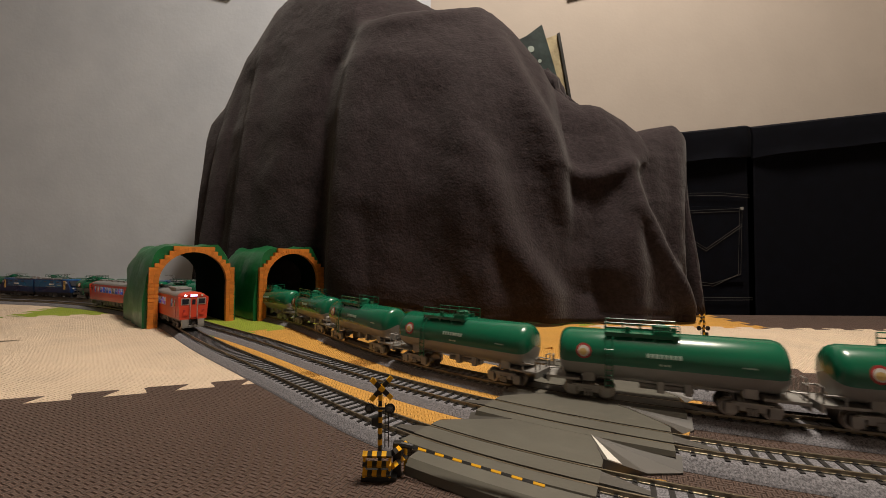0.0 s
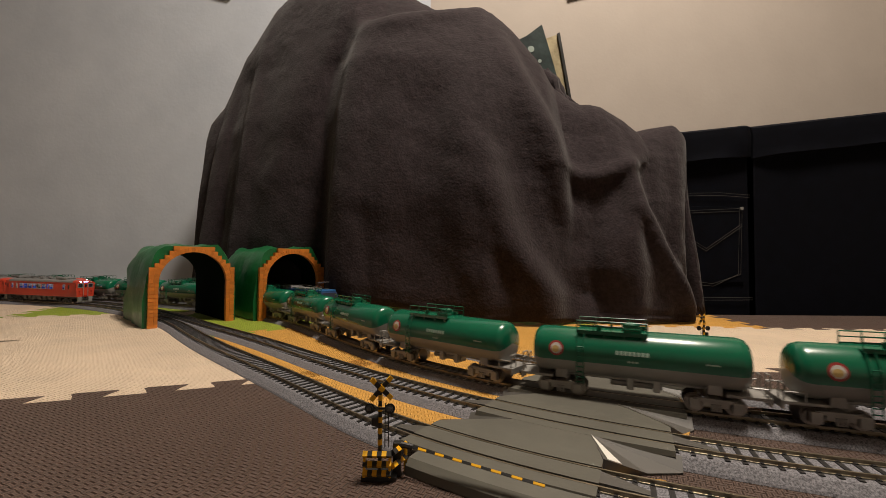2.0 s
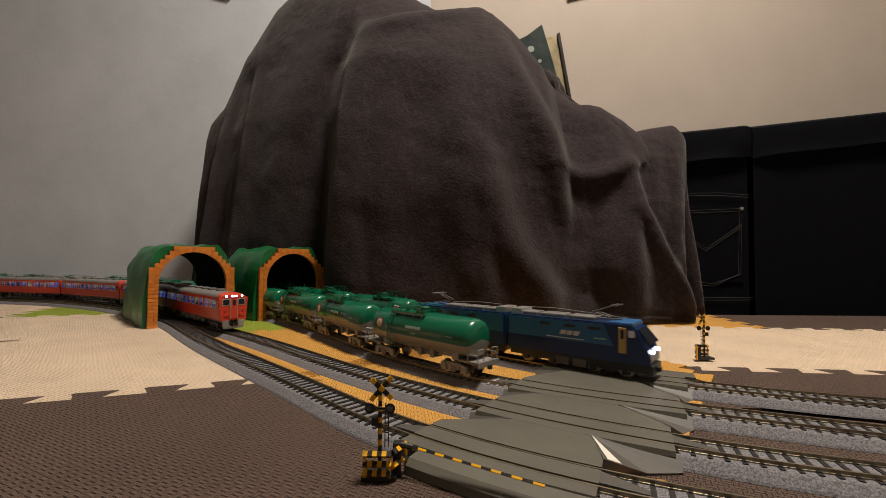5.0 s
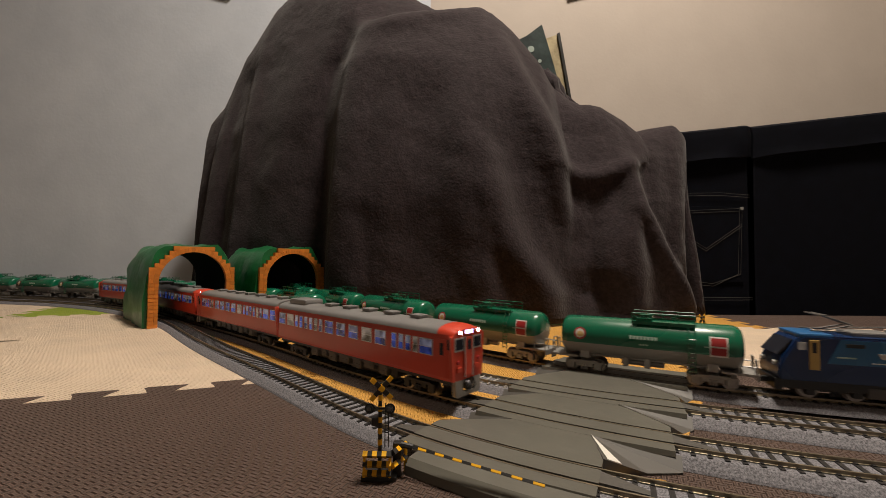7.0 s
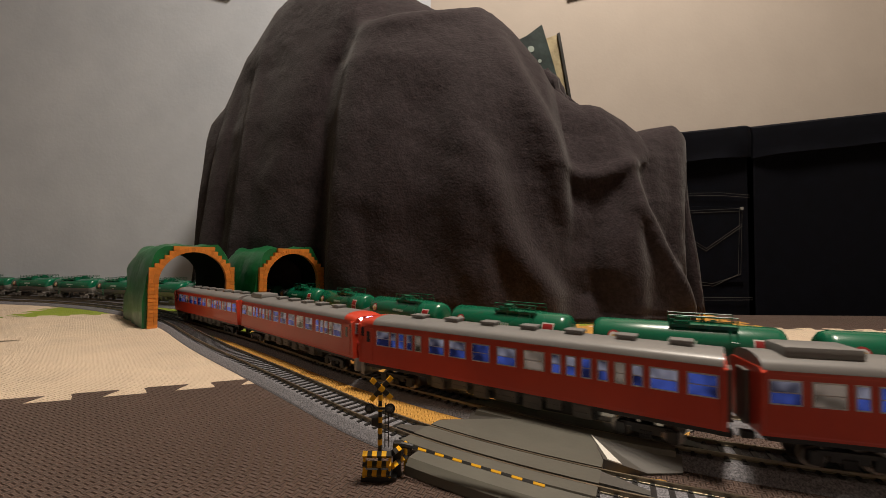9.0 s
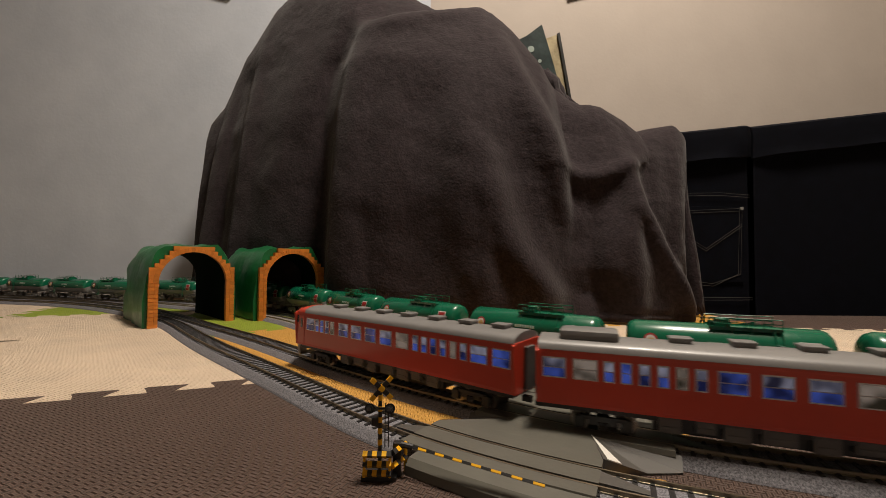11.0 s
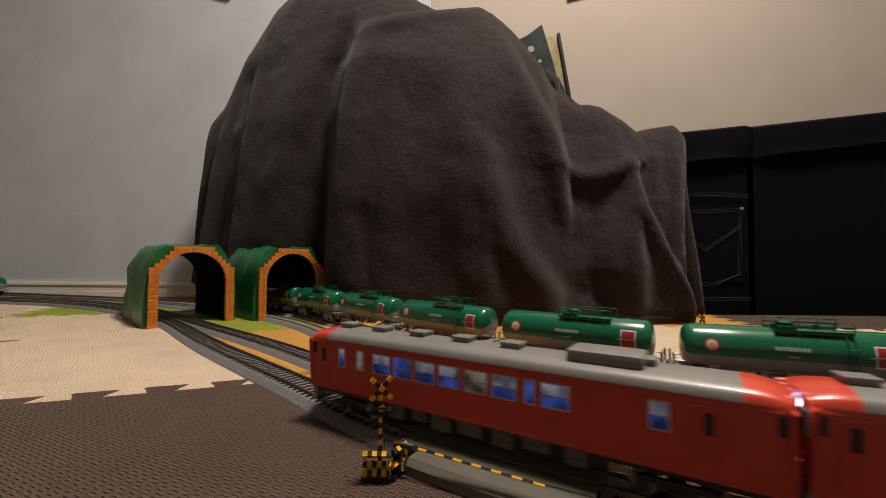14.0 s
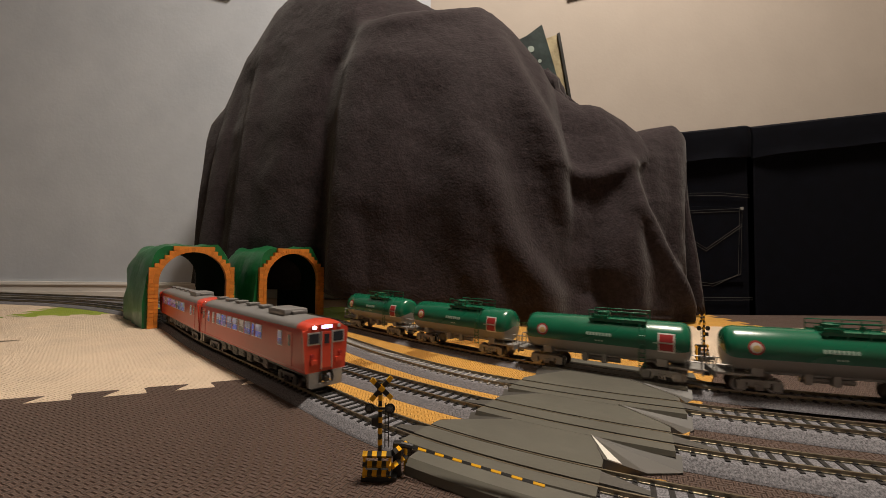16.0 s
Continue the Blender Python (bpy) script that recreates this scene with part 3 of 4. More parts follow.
def sofa():
    so = empty("sofa", "dark denim covered low sofa with pocket stitching", "sofa")
    Y = 0.97
    bm = bmesh.new()
    for a, b, z0, z1 in ((0.56, 0.735, 0.40, 0.415), (0.737, 1.75, 0.415, 0.54)):
        q = prism([(a, 0.0), (b, 0.0), (b, z1 - 0.012), (a, z0 - 0.01)], Y, 1.335)
        me = bpy.data.meshes.new("tmp")
        q.to_mesh(me)
        q.free()
        bm.from_mesh(me)
        bpy.data.meshes.remove(me)
    bmesh.ops.bevel(bm, geom=list(bm.edges), offset=0.008, segments=2, affect="EDGES")
    part("body", bm, M["denim"], so, smooth=True)
    for a, b, za, zb in ((0.555, 0.734, 0.436, 0.456), (0.739, 1.752, 0.452, 0.572)):
        bm = bmesh.new()
        n = 30
        rings = []
        for i in range(n + 1):
            x = a + (b - a) * i / n
            zt = za + (zb - za) * i / n
            wob = 0.004 * noise.noise((x * 9, 1, 3))
            end = 0.006 * max(0, 1 - min(i, n - i) / 2)
            prof = [(1.335, zt - 0.02), (1.335, zt), (Y + 0.01, zt), (Y - 0.008 + wob + end, zt - 0.008), (Y - 0.012 + wob + end, zt - 0.03), (Y - 0.009 + wob * 2 + end, zt - 0.055), (Y - 0.014 - wob + end, zt - 0.078 + wob), (Y + 0.004, zt - 0.082)]
            rings.append([bm.verts.new((x, p, q)) for p, q in prof])
        for r0, r1 in zip(rings, rings[1:]):
            for j in range(len(r0) - 1):
                bm.faces.new((r0[j], r0[j + 1], r1[j + 1], r1[j]))
        for r in (rings[0], rings[-1]):
            bm.faces.new(r)
        part("top_flap", bm, M["denim"], so, "folded dark denim flap", smooth=True)
    bm = cube(0.56, 0.713, Y - 0.0035, Y + 0.001, 0.075, 0.255, bevel=0.001)
    pocket = part("pocket", bm, M["denim"], so)
    def stitch(pts, n):
        bm = bmesh.new()
        for (x0, z0), (x1, z1) in zip(pts, pts[1:]):
            L = math.hypot(x1 - x0, z1 - z0)
            k = max(1, int(L / 0.0045))
            for i in range(k):
                p, q = i / k, (i + 0.72) / k
                tube(bm, (x0 + (x1 - x0) * p, Y - 0.0046, z0 + (z1 - z0) * p), (x0 + (x1 - x0) * q, Y - 0.0046, z0 + (z1 - z0) * q), 0.00055, 4)
        return part("stitching", bm, M["thread"], so)
    for dz in (0, 0.006):
        stitch([(0.57, 0.286 - dz), (0.66, 0.288 - dz), (0.732, 0.283 - dz)], 1)
        stitch([(0.56, 0.244 - dz), (0.712, 0.251 - dz)], 1)
        stitch([(0.56, 0.038 - dz), (0.735, 0.040 - dz)], 1)
        stitch([(0.57, 0.19 - dz), (0.625, 0.155 - dz), (0.712, 0.215 - dz)], 1)
        stitch([(0.57, 0.078 - dz), (0.64, 0.072 - dz), (0.706 - dz, 0.094), (0.712 - dz, 0.25)], 1)
    bm = bmesh.new()
    tube(bm, (0.711, Y - 0.0035, 0.251), (0.711, Y - 0.0065, 0.251), 0.0038, 10)
    part("rivet", bm, M["steel"], so)


sofa()


def pictures():
    pc = empty("picture_board", "dark green printed board leaning behind the blanket", "picture")
    bm = prism([(0.135, 0.45), (0.36, 0.45), (0.290, 0.700), (0.268, 0.775), (0.225, 0.742), (0.190, 0.725)], 1.10, 1.104)
    part("print", bm, M["poster"], pc)
    bm = bmesh.new()
    tube(bm, (0.238, 1.0995, 0.705), (0.238, 1.0985, 0.705), 0.009, 16)
    tube(bm, (0.262, 1.0995, 0.672), (0.262, 1.0985, 0.672), 0.005, 16)
    part("pale_spots", bm, M["moon"], pc)
    cb = empty("card_panel", "narrow gold edged panel leaning on the wall", "picture")
    part("panel", prism([(0.30, 0.45), (0.37, 0.45), (0.316, 0.757), (0.283, 0.745)], 1.118, 1.122), M["card"], cb)
    part("edge", prism([(0.366, 0.45), (0.374, 0.45), (0.321, 0.760), (0.314, 0.757)], 1.112, 1.124), M["black"], cb)
    for x0, x1, z0, tilt in ((-1.05, -0.755, 1.061, -14), (0.437, 0.74, 1.070, 14)):
        fr = empty("wall_frame", "white edged frame hung high on the wall", "frame", "frames on the wall")
        c = Matrix.Translation((x1 if tilt < 0 else x0, 1.415, z0)) @ pose(0, 0, 0, 0, -tilt, 0)
        bm = cube(x0 - (x1 if tilt < 0 else x0), x1 - (x1 if tilt < 0 else x0), -0.012, 0.008, 0.0, 0.008, bevel=0.001)
        bmesh.ops.transform(bm, matrix=c, verts=bm.verts)
        part("rim", bm, M["white"], fr)
        bm = cube(x0 - (x1 if tilt < 0 else x0), x1 - (x1 if tilt < 0 else x0), -0.006, 0.008, 0.0085, 0.20)
        bmesh.ops.transform(bm, matrix=c, verts=bm.verts)
        part("panel", bm, M["wall_cream"] if tilt > 0 else M["white"], fr)


pictures()


# ---- rolling stock; each is built with its forward end towards +x, rails at z = 0 ----
def wheelset(parent, x, r=0.0058):
    for sg in (-1, 1):
        bm = bmesh.new()
        tube(bm, (x, sg * 0.0075, r), (x, sg * 0.0100, r), r, 18)
        tube(bm, (x, sg * 0.0068, r), (x, sg * 0.0075, r), r * 1.14, 18)
        tube(bm, (x, sg * 0.0100, r), (x, sg * 0.0106, r), r * 0.45, 10)
        part("wheel", bm, M["wheel"], parent)


def bogie(parent, x, material, base=0.0125, r=0.0058):
    bm = bmesh.new()
    for sg in (-1, 1):
        y0, y1 = sorted((sg * 0.0112, sg * 0.0138))
        box(bm, x - base * 0.62, x + base * 0.62, y0, y1, r * 0.9, r * 1.7, 0.0006)
        for dx in (-base, base):
            box(bm, x + dx - 0.0032, x + dx + 0.0032, y0, y1 + (0.0008 if sg > 0 else 0), r * 0.45, r * 1.75, 0.0007)
        box(bm, x - base, x + base, y0, y1, r * 1.45, r * 1.9, 0.0005)
        for dx in (-0.0022, 0.0, 0.0022):
            tube(bm, (x + dx, sg * 0.0142, r * 0.5), (x + dx, sg * 0.0142, r * 1.3), 0.0009, 6)
    box(bm, x - 0.004, x + 0.004, -0.0115, 0.0115, r * 1.1, r * 1.9, 0.0005)
    b = part("bogie", bm, material, parent)
    for dx in (-base, base):
        wheelset(b, x + dx, r)


def tank_wagon():
    w = empty("tank_wagon", "green and grey model tank wagon coupled in a freight train", "tank wagon")
    R, ZC, H = 0.0183, 0.0340, 0.0748
    bm = bmesh.new()
    prof = [(-H, 0.0), (-H + 0.0005, 0.55), (-H + 0.0016, 0.78), (-H + 0.004, 0.93), (-H + 0.008, 1.0), (-0.03, 1.0), (0.03, 1.0), (H - 0.008, 1.0), (H - 0.004, 0.93), (H - 0.0016, 0.78), (H - 0.0005, 0.55), (H, 0.0)]
    n = 48
    split = -0.30
    lo = math.asin(split)
    ang = [lo + (math.pi - 2 * lo) * i / 30 for i in range(31)] + [math.pi - lo + (math.pi + 2 * lo) * i / 18 for i in range(1, 18)]
    rings = []
    for x, k in prof:
        rings.append([bm.verts.new((x, R * max(k, 0.02) * math.cos(a), ZC + R * max(k, 0.02) * math.sin(a))) for a in ang])
    m = len(ang)
    for r0, r1 in zip(rings, rings[1:]):
        for j in range(m):
            f = bm.faces.new((r0[j], r0[(j + 1) % m], r1[(j + 1) % m], r1[j]))
            f.material_index = 0 if j < 30 else 1
    part("tank", bm, [M["tank_green"], M["tank_grey"]], w, "glossy green tank with grey belly", smooth=True)
    # thin bands, belly gear and saddles
    for x in (-0.052, 0.052):
        part("saddle", cube(x - 0.0045, x + 0.0045, -0.0115, 0.0115, 0.013, 0.0235, bevel=0.001), M["steel"], w)
    bm = bmesh.new()
    for sg in (-1, 1):
        tube(bm, (-0.05, sg * 0.003, 0.0155), (0.05, sg * 0.003, 0.0155), 0.0013, 6)
    for x in (-0.016, 0.002):
        box(bm, x - 0.0025, x + 0.0025, -0.007, 0.007, 0.0085, 0.018, 0.0008)
    tube(bm, (-0.02, 0.0, 0.0115), (0.016, 0.0, 0.0115), 0.0024, 8)
    part("belly_gear", bm, M["steel"], w)
    for sg in (-1, 1):
        bm = bmesh.new()
        x0, x1 = sorted((sg * 0.058, sg * 0.0825))
        box(bm, x0, x1, -0.0145, 0.0145, 0.0135, 0.0155, 0.0005)
        box(bm, sg * 0.0825 - 0.0009, sg * 0.0825 + 0.0009, -0.015, 0.015, 0.0105, 0.0160, 0.0004)
        pl = part("end_platform", bm, M["steel"], w)
        for y0, y1 in ((-0.014, -0.006), (0.014, 0.006)):
            q = [((sg * 0.0818, y, 0.0155), (sg * 0.0818, y, 0.0265)) for y in (y0, y1)]
            q += [((sg * 0.0818, y0, 0.0265), (sg * 0.0818, y1, 0.0265)), ((sg * 0.0818, y0, 0.0215), (sg * 0.070, y0, 0.0215)), ((sg * 0.070, y0, 0.0155), (sg * 0.070, y0, 0.0215))]
            part("handrail", rods(q, 0.00055, 5), M["steel"], pl)
        bm = bmesh.new()
        x0, x1 = sorted((sg * 0.0825, sg * 0.0862))
        box(bm, x0, x1, -0.002, 0.002, 0.0085, 0.0122, 0.0005)
        part("coupler", bm, M["black"], w)
        bogie(w, sg * 0.052, M["steel"])
    # walkway on top
    zt = ZC + R
    bm = bmesh.new()
    box(bm, -0.010, 0.040, -0.0125, 0.0125, zt - 0.0022, zt - 0.0010, 0.0003)
    box(bm, -0.010, 0.040, -0.0131, -0.0122, zt - 0.0030, zt - 0.0002)
    box(bm, -0.010, 0.040, 0.0122, 0.0131, zt - 0.0030, zt - 0.0002)
    for x in (-0.007, 0.006, 0.020, 0.034):
        for sg in (-1, 1):
            box(bm, x - 0.0008, x + 0.0008, *sorted((sg * 0.0105, sg * 0.0128)), zt - 0.0062, zt - 0.0020)
    wk = part("walkway", bm, M["tank_green"], w)
    bm = bmesh.new()
    tube(bm, (0.001, 0, zt - 0.002), (0.001, 0, zt + 0.0050), 0.0064, 16)
    box(bm, -0.0062, 0.0062, -0.0085, 0.0085, zt - 0.0012, zt + 0.0022, 0.0005)
    tube(bm, (0.001, 0, zt + 0.0050), (0.001, 0, zt + 0.0062), 0.0054, 16, 0, 0.0034)
    part("manhole", bm, M["tank_green"], wk)
    bm = bmesh.new()
    tube(bm, (0.024, 0.004, zt - 0.002), (0.024, 0.004, zt + 0.003), 0.002, 8)
    part("valve", bm, M["tank_green"], wk)
    bm = bmesh.new()
    tube(bm, (-0.008, -0.003, zt - 0.002), (-0.008, -0.003, zt + 0.0032), 0.0022, 8)
    part("valve", bm, M["tank_green"], wk)
    for y in (-0.0128, 0.0128):
        q = []
        for x in (-0.010, 0.0025, 0.015, 0.0275, 0.040):
            q.append(((x, y, zt - 0.002), (x, y, zt + 0.0072)))
        q.append(((-0.010, y, zt + 0.0072), (0.040, y, zt + 0.0072)))
        q.append(((-0.010, y, zt + 0.0035), (0.040, y, zt + 0.0035)))
        part("railing", rods(q, 0.00045, 5), M["tank_green"], wk)
    for sg in (-1, 1):
        q = []
        for dx in (0.0345, 0.0395):
            y = sg * (R + 0.0012)
            q.append(((dx, y, 0.012), (dx, y, ZC + 0.004)))
            q.append(((dx, y, ZC + 0.004), (dx, sg * 0.0135, zt - 0.002)))
        for i in range(8):
            z = 0.0135 + i * 0.0038
            y = sg * (R + 0.0012)
            q.append(((0.0345, y, z), (0.0395, y, z)))
        part("ladder", rods(q, 0.00045, 5), M["tank_green"], w)

    def on_side(sg, x, z, dx, dz, material, name, lift=0.0003, round_=False):
        """A thin plate laid on the curve of the tank."""
        bm = bmesh.new()
        n = 10
        if round_:
            c = bm.verts.new((x, sg * math.sqrt(max(0, (R + lift) ** 2 - (z - ZC) ** 2)), z))
            ring = []
            for i in range(20):
                a = 2 * math.pi * i / 20
                px, pz = x + dx * math.cos(a), z + dz * math.sin(a)
                ring.append(bm.verts.new((px, sg * math.sqrt(max(0, (R + lift) ** 2 - (pz - ZC) ** 2)), pz)))
            for i in range(20):
                bm.faces.new((c, ring[i], ring[(i + 1) % 20]))
        else:
            rows = []
            for i in range(n + 1):
                pz = z - dz / 2 + dz * i / n
                y = sg * math.sqrt(max(0, (R + lift) ** 2 - (pz - ZC) ** 2))
                rows.append((bm.verts.new((x - dx / 2, y, pz)), bm.verts.new((x + dx / 2, y, pz))))
            for a, b in zip(rows, rows[1:]):
                bm.faces.new((a[0], a[1], b[1], b[0]))
        return part(name, bm, material, w)

    for sg, fx in ((1, 1), (-1, -1)):
        x = 0.055 * fx
        on_side(sg, x, ZC + 0.0035, 0.0056, 0.0058, M["label_red"], "round_badge", 0.0003, True)
        on_side(sg, x, ZC + 0.0035, 0.0041, 0.0043, M["label_white"], "badge_ring", 0.0005, True)
        on_side(sg, x + 0.0004, ZC + 0.0030, 0.0029, 0.0026, M["logo_yellow"], "badge_centre", 0.0007, True)
        for i in range(8):
            on_side(sg, 0.0005 * fx + (i - 3.5) * 0.0029, ZC + 0.0038, 0.0021, 0.0030, M["bars"], "lettering_bar", 0.0003)
        for i in range(3):
            on_side(sg, (i - 1) * 0.0026, ZC - 0.0022, 0.0018, 0.0014, M["bars"], "lettering_bar", 0.0003)
        on_side(sg, -0.050 * fx, ZC + 0.001, 0.0085, 0.0010, M["bars"], "lettering_bar", 0.0003)
    on_side(-1, 0.056, ZC + 0.0015, 0.0130, 0.0165, M["label_white"], "warning_plate", 0.0003)
    on_side(-1, 0.056, ZC + 0.0055, 0.0108, 0.0065, M["label_red"], "warning_field", 0.0006)
    on_side(-1, 0.056, ZC - 0.0022, 0.0108, 0.0062, M["label_red"], "warning_field", 0.0006)
    return w


def railcar(cab_front, cab_back, lit_end, big_box):
    """Vermilion diesel railcar; cabs and lamps as told."""
    c = empty("railcar", "vermilion red model diesel railcar with grey roof and lit windows", "railcar")
    L, W, Z0, Z1, ZR = 0.1335, 0.0178, 0.0165, 0.0505, 0.0572
    bm = bmesh.new()
    side = [(W, Z0), (W, Z1 - 0.002), (W - 0.0006, Z1)]
    arch = [(-W + 0.0006, Z1), (-W, Z1 - 0.002), (-W, Z0)]
    outline = side + arch
    bm2 = prism([(y, z) for y, z in outline], -L, L)
    bmesh.ops.transform(bm2, matrix=Matrix.Rotation(radians(90), 4, "Z"), verts=bm2.verts)
    bmesh.ops.bevel(bm2, geom=[e for e in bm2.edges if abs(e.verts[0].co.x) > L - 1e-4 and abs(e.verts[1].co.x) > L - 1e-4 and abs(e.verts[0].co.y - e.verts[1].co.y) < 0.002], offset=0.0025, segments=3, affect="EDGES")
    body = part("body", bm2, M["red"], c, smooth=True)
    # roof: a shallow arch with red ends over the cabs
    def roof(x0, x1, material, name, lab=""):
        n = 12
        prof = [(W * math.cos(math.pi * i / n) * (1.0), Z1 - 0.0005 + (ZR - Z1 + 0.0005) * math.sin(math.pi * i / n) ** 0.75) for i in range(n + 1)]
        b = prism(prof, x0, x1)
        bmesh.ops.transform(b, matrix=Matrix.Rotation(radians(-90), 4, "Z"), verts=b.verts)
        return part(name, b, material, c, lab, smooth=True)
    xr0, xr1 = -L + (0.016 if cab_back else 0.001), L - (0.016 if cab_front else 0.001)
    roof(xr0, xr1, M["roof"], "roof", "grey arched roof")
    for flag, sg in ((cab_front, 1), (cab_back, -1)):
        if not flag:
            continue
        n = 12
        bm = bmesh.new()
        rr = []
        for i in range(7):
            f = i / 6
            x = sg * (L - 0.016 + 0.016 * f)
            drop = 0.0032 * f ** 2.5
            rr.append([bm.verts.new((x, (W - 0.0012 * f ** 3) * math.cos(math.pi * j / n), Z1 - 0.0005 + (ZR - Z1 + 0.0005 - drop) * math.sin(math.pi * j / n) ** 0.75)) for j in range(n + 1)])
        for a, b in zip(rr, rr[1:]):
            for j in range(n):
                bm.faces.new((a[j], a[j + 1], b[j + 1], b[j]))
        bm.faces.new(rr[-1])
        bm.faces.new(rr[0])
        part("cab_roof", bm, M["red"], c, smooth=True)
        # cab face: windows, door, lamps, destination sign, skirt
        xf = sg * L
        for y in (-0.0108, 0.0108):
            x0, x1 = sorted((xf - sg * 0.001, xf + sg * 0.0005))
            part("cab_window_frame", cube(x0, x1, y - 0.0056, y + 0.0056, 0.0380, 0.0482, bevel=0.0004), M["frame_silver"], c)
            x0, x1 = sorted((xf - sg * 0.001, xf + sg * 0.0008))
            part("cab_window", cube(x0, x1, y - 0.0044, y + 0.0044, 0.0393, 0.047, bevel=0.0003), M["pane_dark"], c)
            yw = 1 if y > 0 else -1
            y0, y1 = sorted((yw * (W - 0.001), yw * (W + 0.0005)))
            xa, xb = sorted((xf - sg * 0.0015, xf - sg * 0.0055))
            part("cab_side_window", cube(xa, xb, y0, y1, 0.0395, 0.047, bevel=0.0003), M["pane_dark"], c)
            bm = bmesh.new()
            tube(bm, (xf - sg * 0.003, y * 1.02, 0.0523), (xf + sg * 0.0012, y * 1.02, 0.0520), 0.0019, 14)
            part("headlight_rim", bm, M["red"], c)
            bm = bmesh.new()
            tube(bm, (xf + sg * 0.0011, y * 1.02, 0.0520), (xf + sg * 0.0016, y * 1.02, 0.0520), 0.0015, 14)
            part("headlight", bm, M["lit"] if lit_end == sg and not (cab_back and y > 0) else M["label_white"], c)
            bm = bmesh.new()
            tube(bm, (xf - sg * 0.001, y * 1.15, 0.0300), (xf + sg * 0.0013, y * 1.15, 0.0300), 0.0015, 12)
            part("tail_lamp", bm, M["label_red"], c)
            x0, x1 = sorted((xf, xf + sg * 0.0012))
            part("step_bracket", cube(x0, x1, y - 0.003, y + 0.003, 0.0225, 0.0265, bevel=0.0004), M["red"], c)
        x0, x1 = sorted((xf - sg * 0.001, xf + sg * 0.0012))
        part("gangway_door", cube(x0, x1, -0.0044, 0.0044, 0.019, 0.0482, bevel=0.0005), M["red"], c)
        x0, x1 = sorted((xf, xf + sg * 0.0016))
        part("gangway_window", cube(x0, x1, -0.0022, 0.0022, 0.0385, 0.0462, bevel=0.0003), M["pane_dark"], c)
        x0, x1 = sorted((xf - sg * 0.002, xf + sg * 0.001))
        part("sign_box", cube(x0, x1, -0.0060, 0.0060, 0.0498, 0.0542, bevel=0.0005), M["red"], c)
        x0, x1 = sorted((xf, xf + sg * 0.0014))
        part("destination_sign", cube(x0, x1, -0.0046, 0.0046, 0.0505, 0.0535, bevel=0.0003), M["sign_lit"] if lit_end == sg else M["pane_dark"], c)
        part("grab_rail", rods([((xf + sg * 0.0018, y, 0.020), (xf + sg * 0.0018, y, 0.036)) for y in (-0.0062, 0.0062)], 0.0004, 5), M["red"], c)
        x0, x1 = sorted((xf - sg * 0.003, xf + sg * 0.0005))
        for y in (-0.0105, 0.0105):
            bm = prism([(y - 0.0040, 0.0050), (y + 0.0040, 0.0050), (y + 0.0046, 0.0165), (y - 0.0046, 0.0165)], x0, x1)
            bmesh.ops.transform(bm, matrix=Matrix.Rotation(radians(-90), 4, "Z"), verts=bm.verts)
            part("pilot_plate", bm, M["steel"], c)
        bm = prism([(-0.0130, 0.0042), (0.0130, 0.0042), (0.0140, 0.0072), (-0.0140, 0.0072)], x0, x1)
        bmesh.ops.transform(bm, matrix=Matrix.Rotation(radians(-90), 4, "Z"), verts=bm.verts)
        part("snowplough", bm, M["steel"], c, "grey snowplough blade")
        part("door_pillar", rods([((xf + sg * 0.0010, y, 0.0185), (xf + sg * 0.0010, y, 0.0485)) for y in (-0.0047, 0.0047)], 0.0007, 6), M["frame_silver"], c)
        for y in (-0.010, 0.010):
            part("hose", rods([((xf + sg * 0.001, y * 0.5, 0.017), (xf + sg * 0.0032, y * 0.5, 0.012)), ((xf + sg * 0.0032, y * 0.5, 0.012), (xf + sg * 0.0015, y * 0.5, 0.008))], 0.0006, 6), M["black"], c)
    # windows, both sides
    wide, slim = 0.0128, 0.0046
    plan = [(x, wide) for x in (0.106, 0.0512, 0.0322, 0.0125, -0.0075, -0.0275, -0.104, -0.1225)] + [(x, slim) for x in (0.0945, 0.086, 0.0775, 0.069, -0.0425, -0.052, -0.0615, -0.0712, -0.081, -0.0905)]
    plan.sort()
    if cab_back:
        plan = [(-0.103, slim), (-0.086, slim)] + [(-0.068 + 0.0168 * i, wide) for i in range(6)] + [(0.030, slim), (0.043, wide), (0.088, 0.0066)]
    for sg in (-1, 1):
        for i, (x, w) in enumerate(plan):
            y0, y1 = sorted((sg * (W - 0.001), sg * (W + 0.00035)))
            fr = part("window_frame", cube(x - w / 2 - 0.0009, x + w / 2 + 0.0009, y0, y1, 0.0328, 0.0457, bevel=0.0004), M["frame_silver"], c)
            y0, y1 = sorted((sg * (W - 0.001), sg * (W + 0.00055)))
            part("pane", cube(x - w / 2, x + w / 2, y0, y1, 0.0337, 0.0390), M[("pane_lit", "pane_lit", "pane_glow", "pane_lit", "pane_lit")[(2 * i + (sg > 0)) % 5]], fr)
            part("pane", cube(x - w / 2, x + w / 2, y0, y1, 0.0396, 0.0448), M[("pane_white", "pane_lit", "pane_glow", "pane_white", "pane_white")[(2 * i + (sg > 0)) % 5]], fr)
        for x in ((-0.120, 0.106) if cab_back else (0.1225,)):
            y0, y1 = sorted((sg * (W - 0.0006), sg * (W + 0.0004)))
            dr = part("door", cube(x - 0.005, x + 0.005, y0, y1, 0.0185, 0.0468, bevel=0.0003), M["red"], c)
            y0, y1 = sorted((sg * (W - 0.0006), sg * (W + 0.0007)))
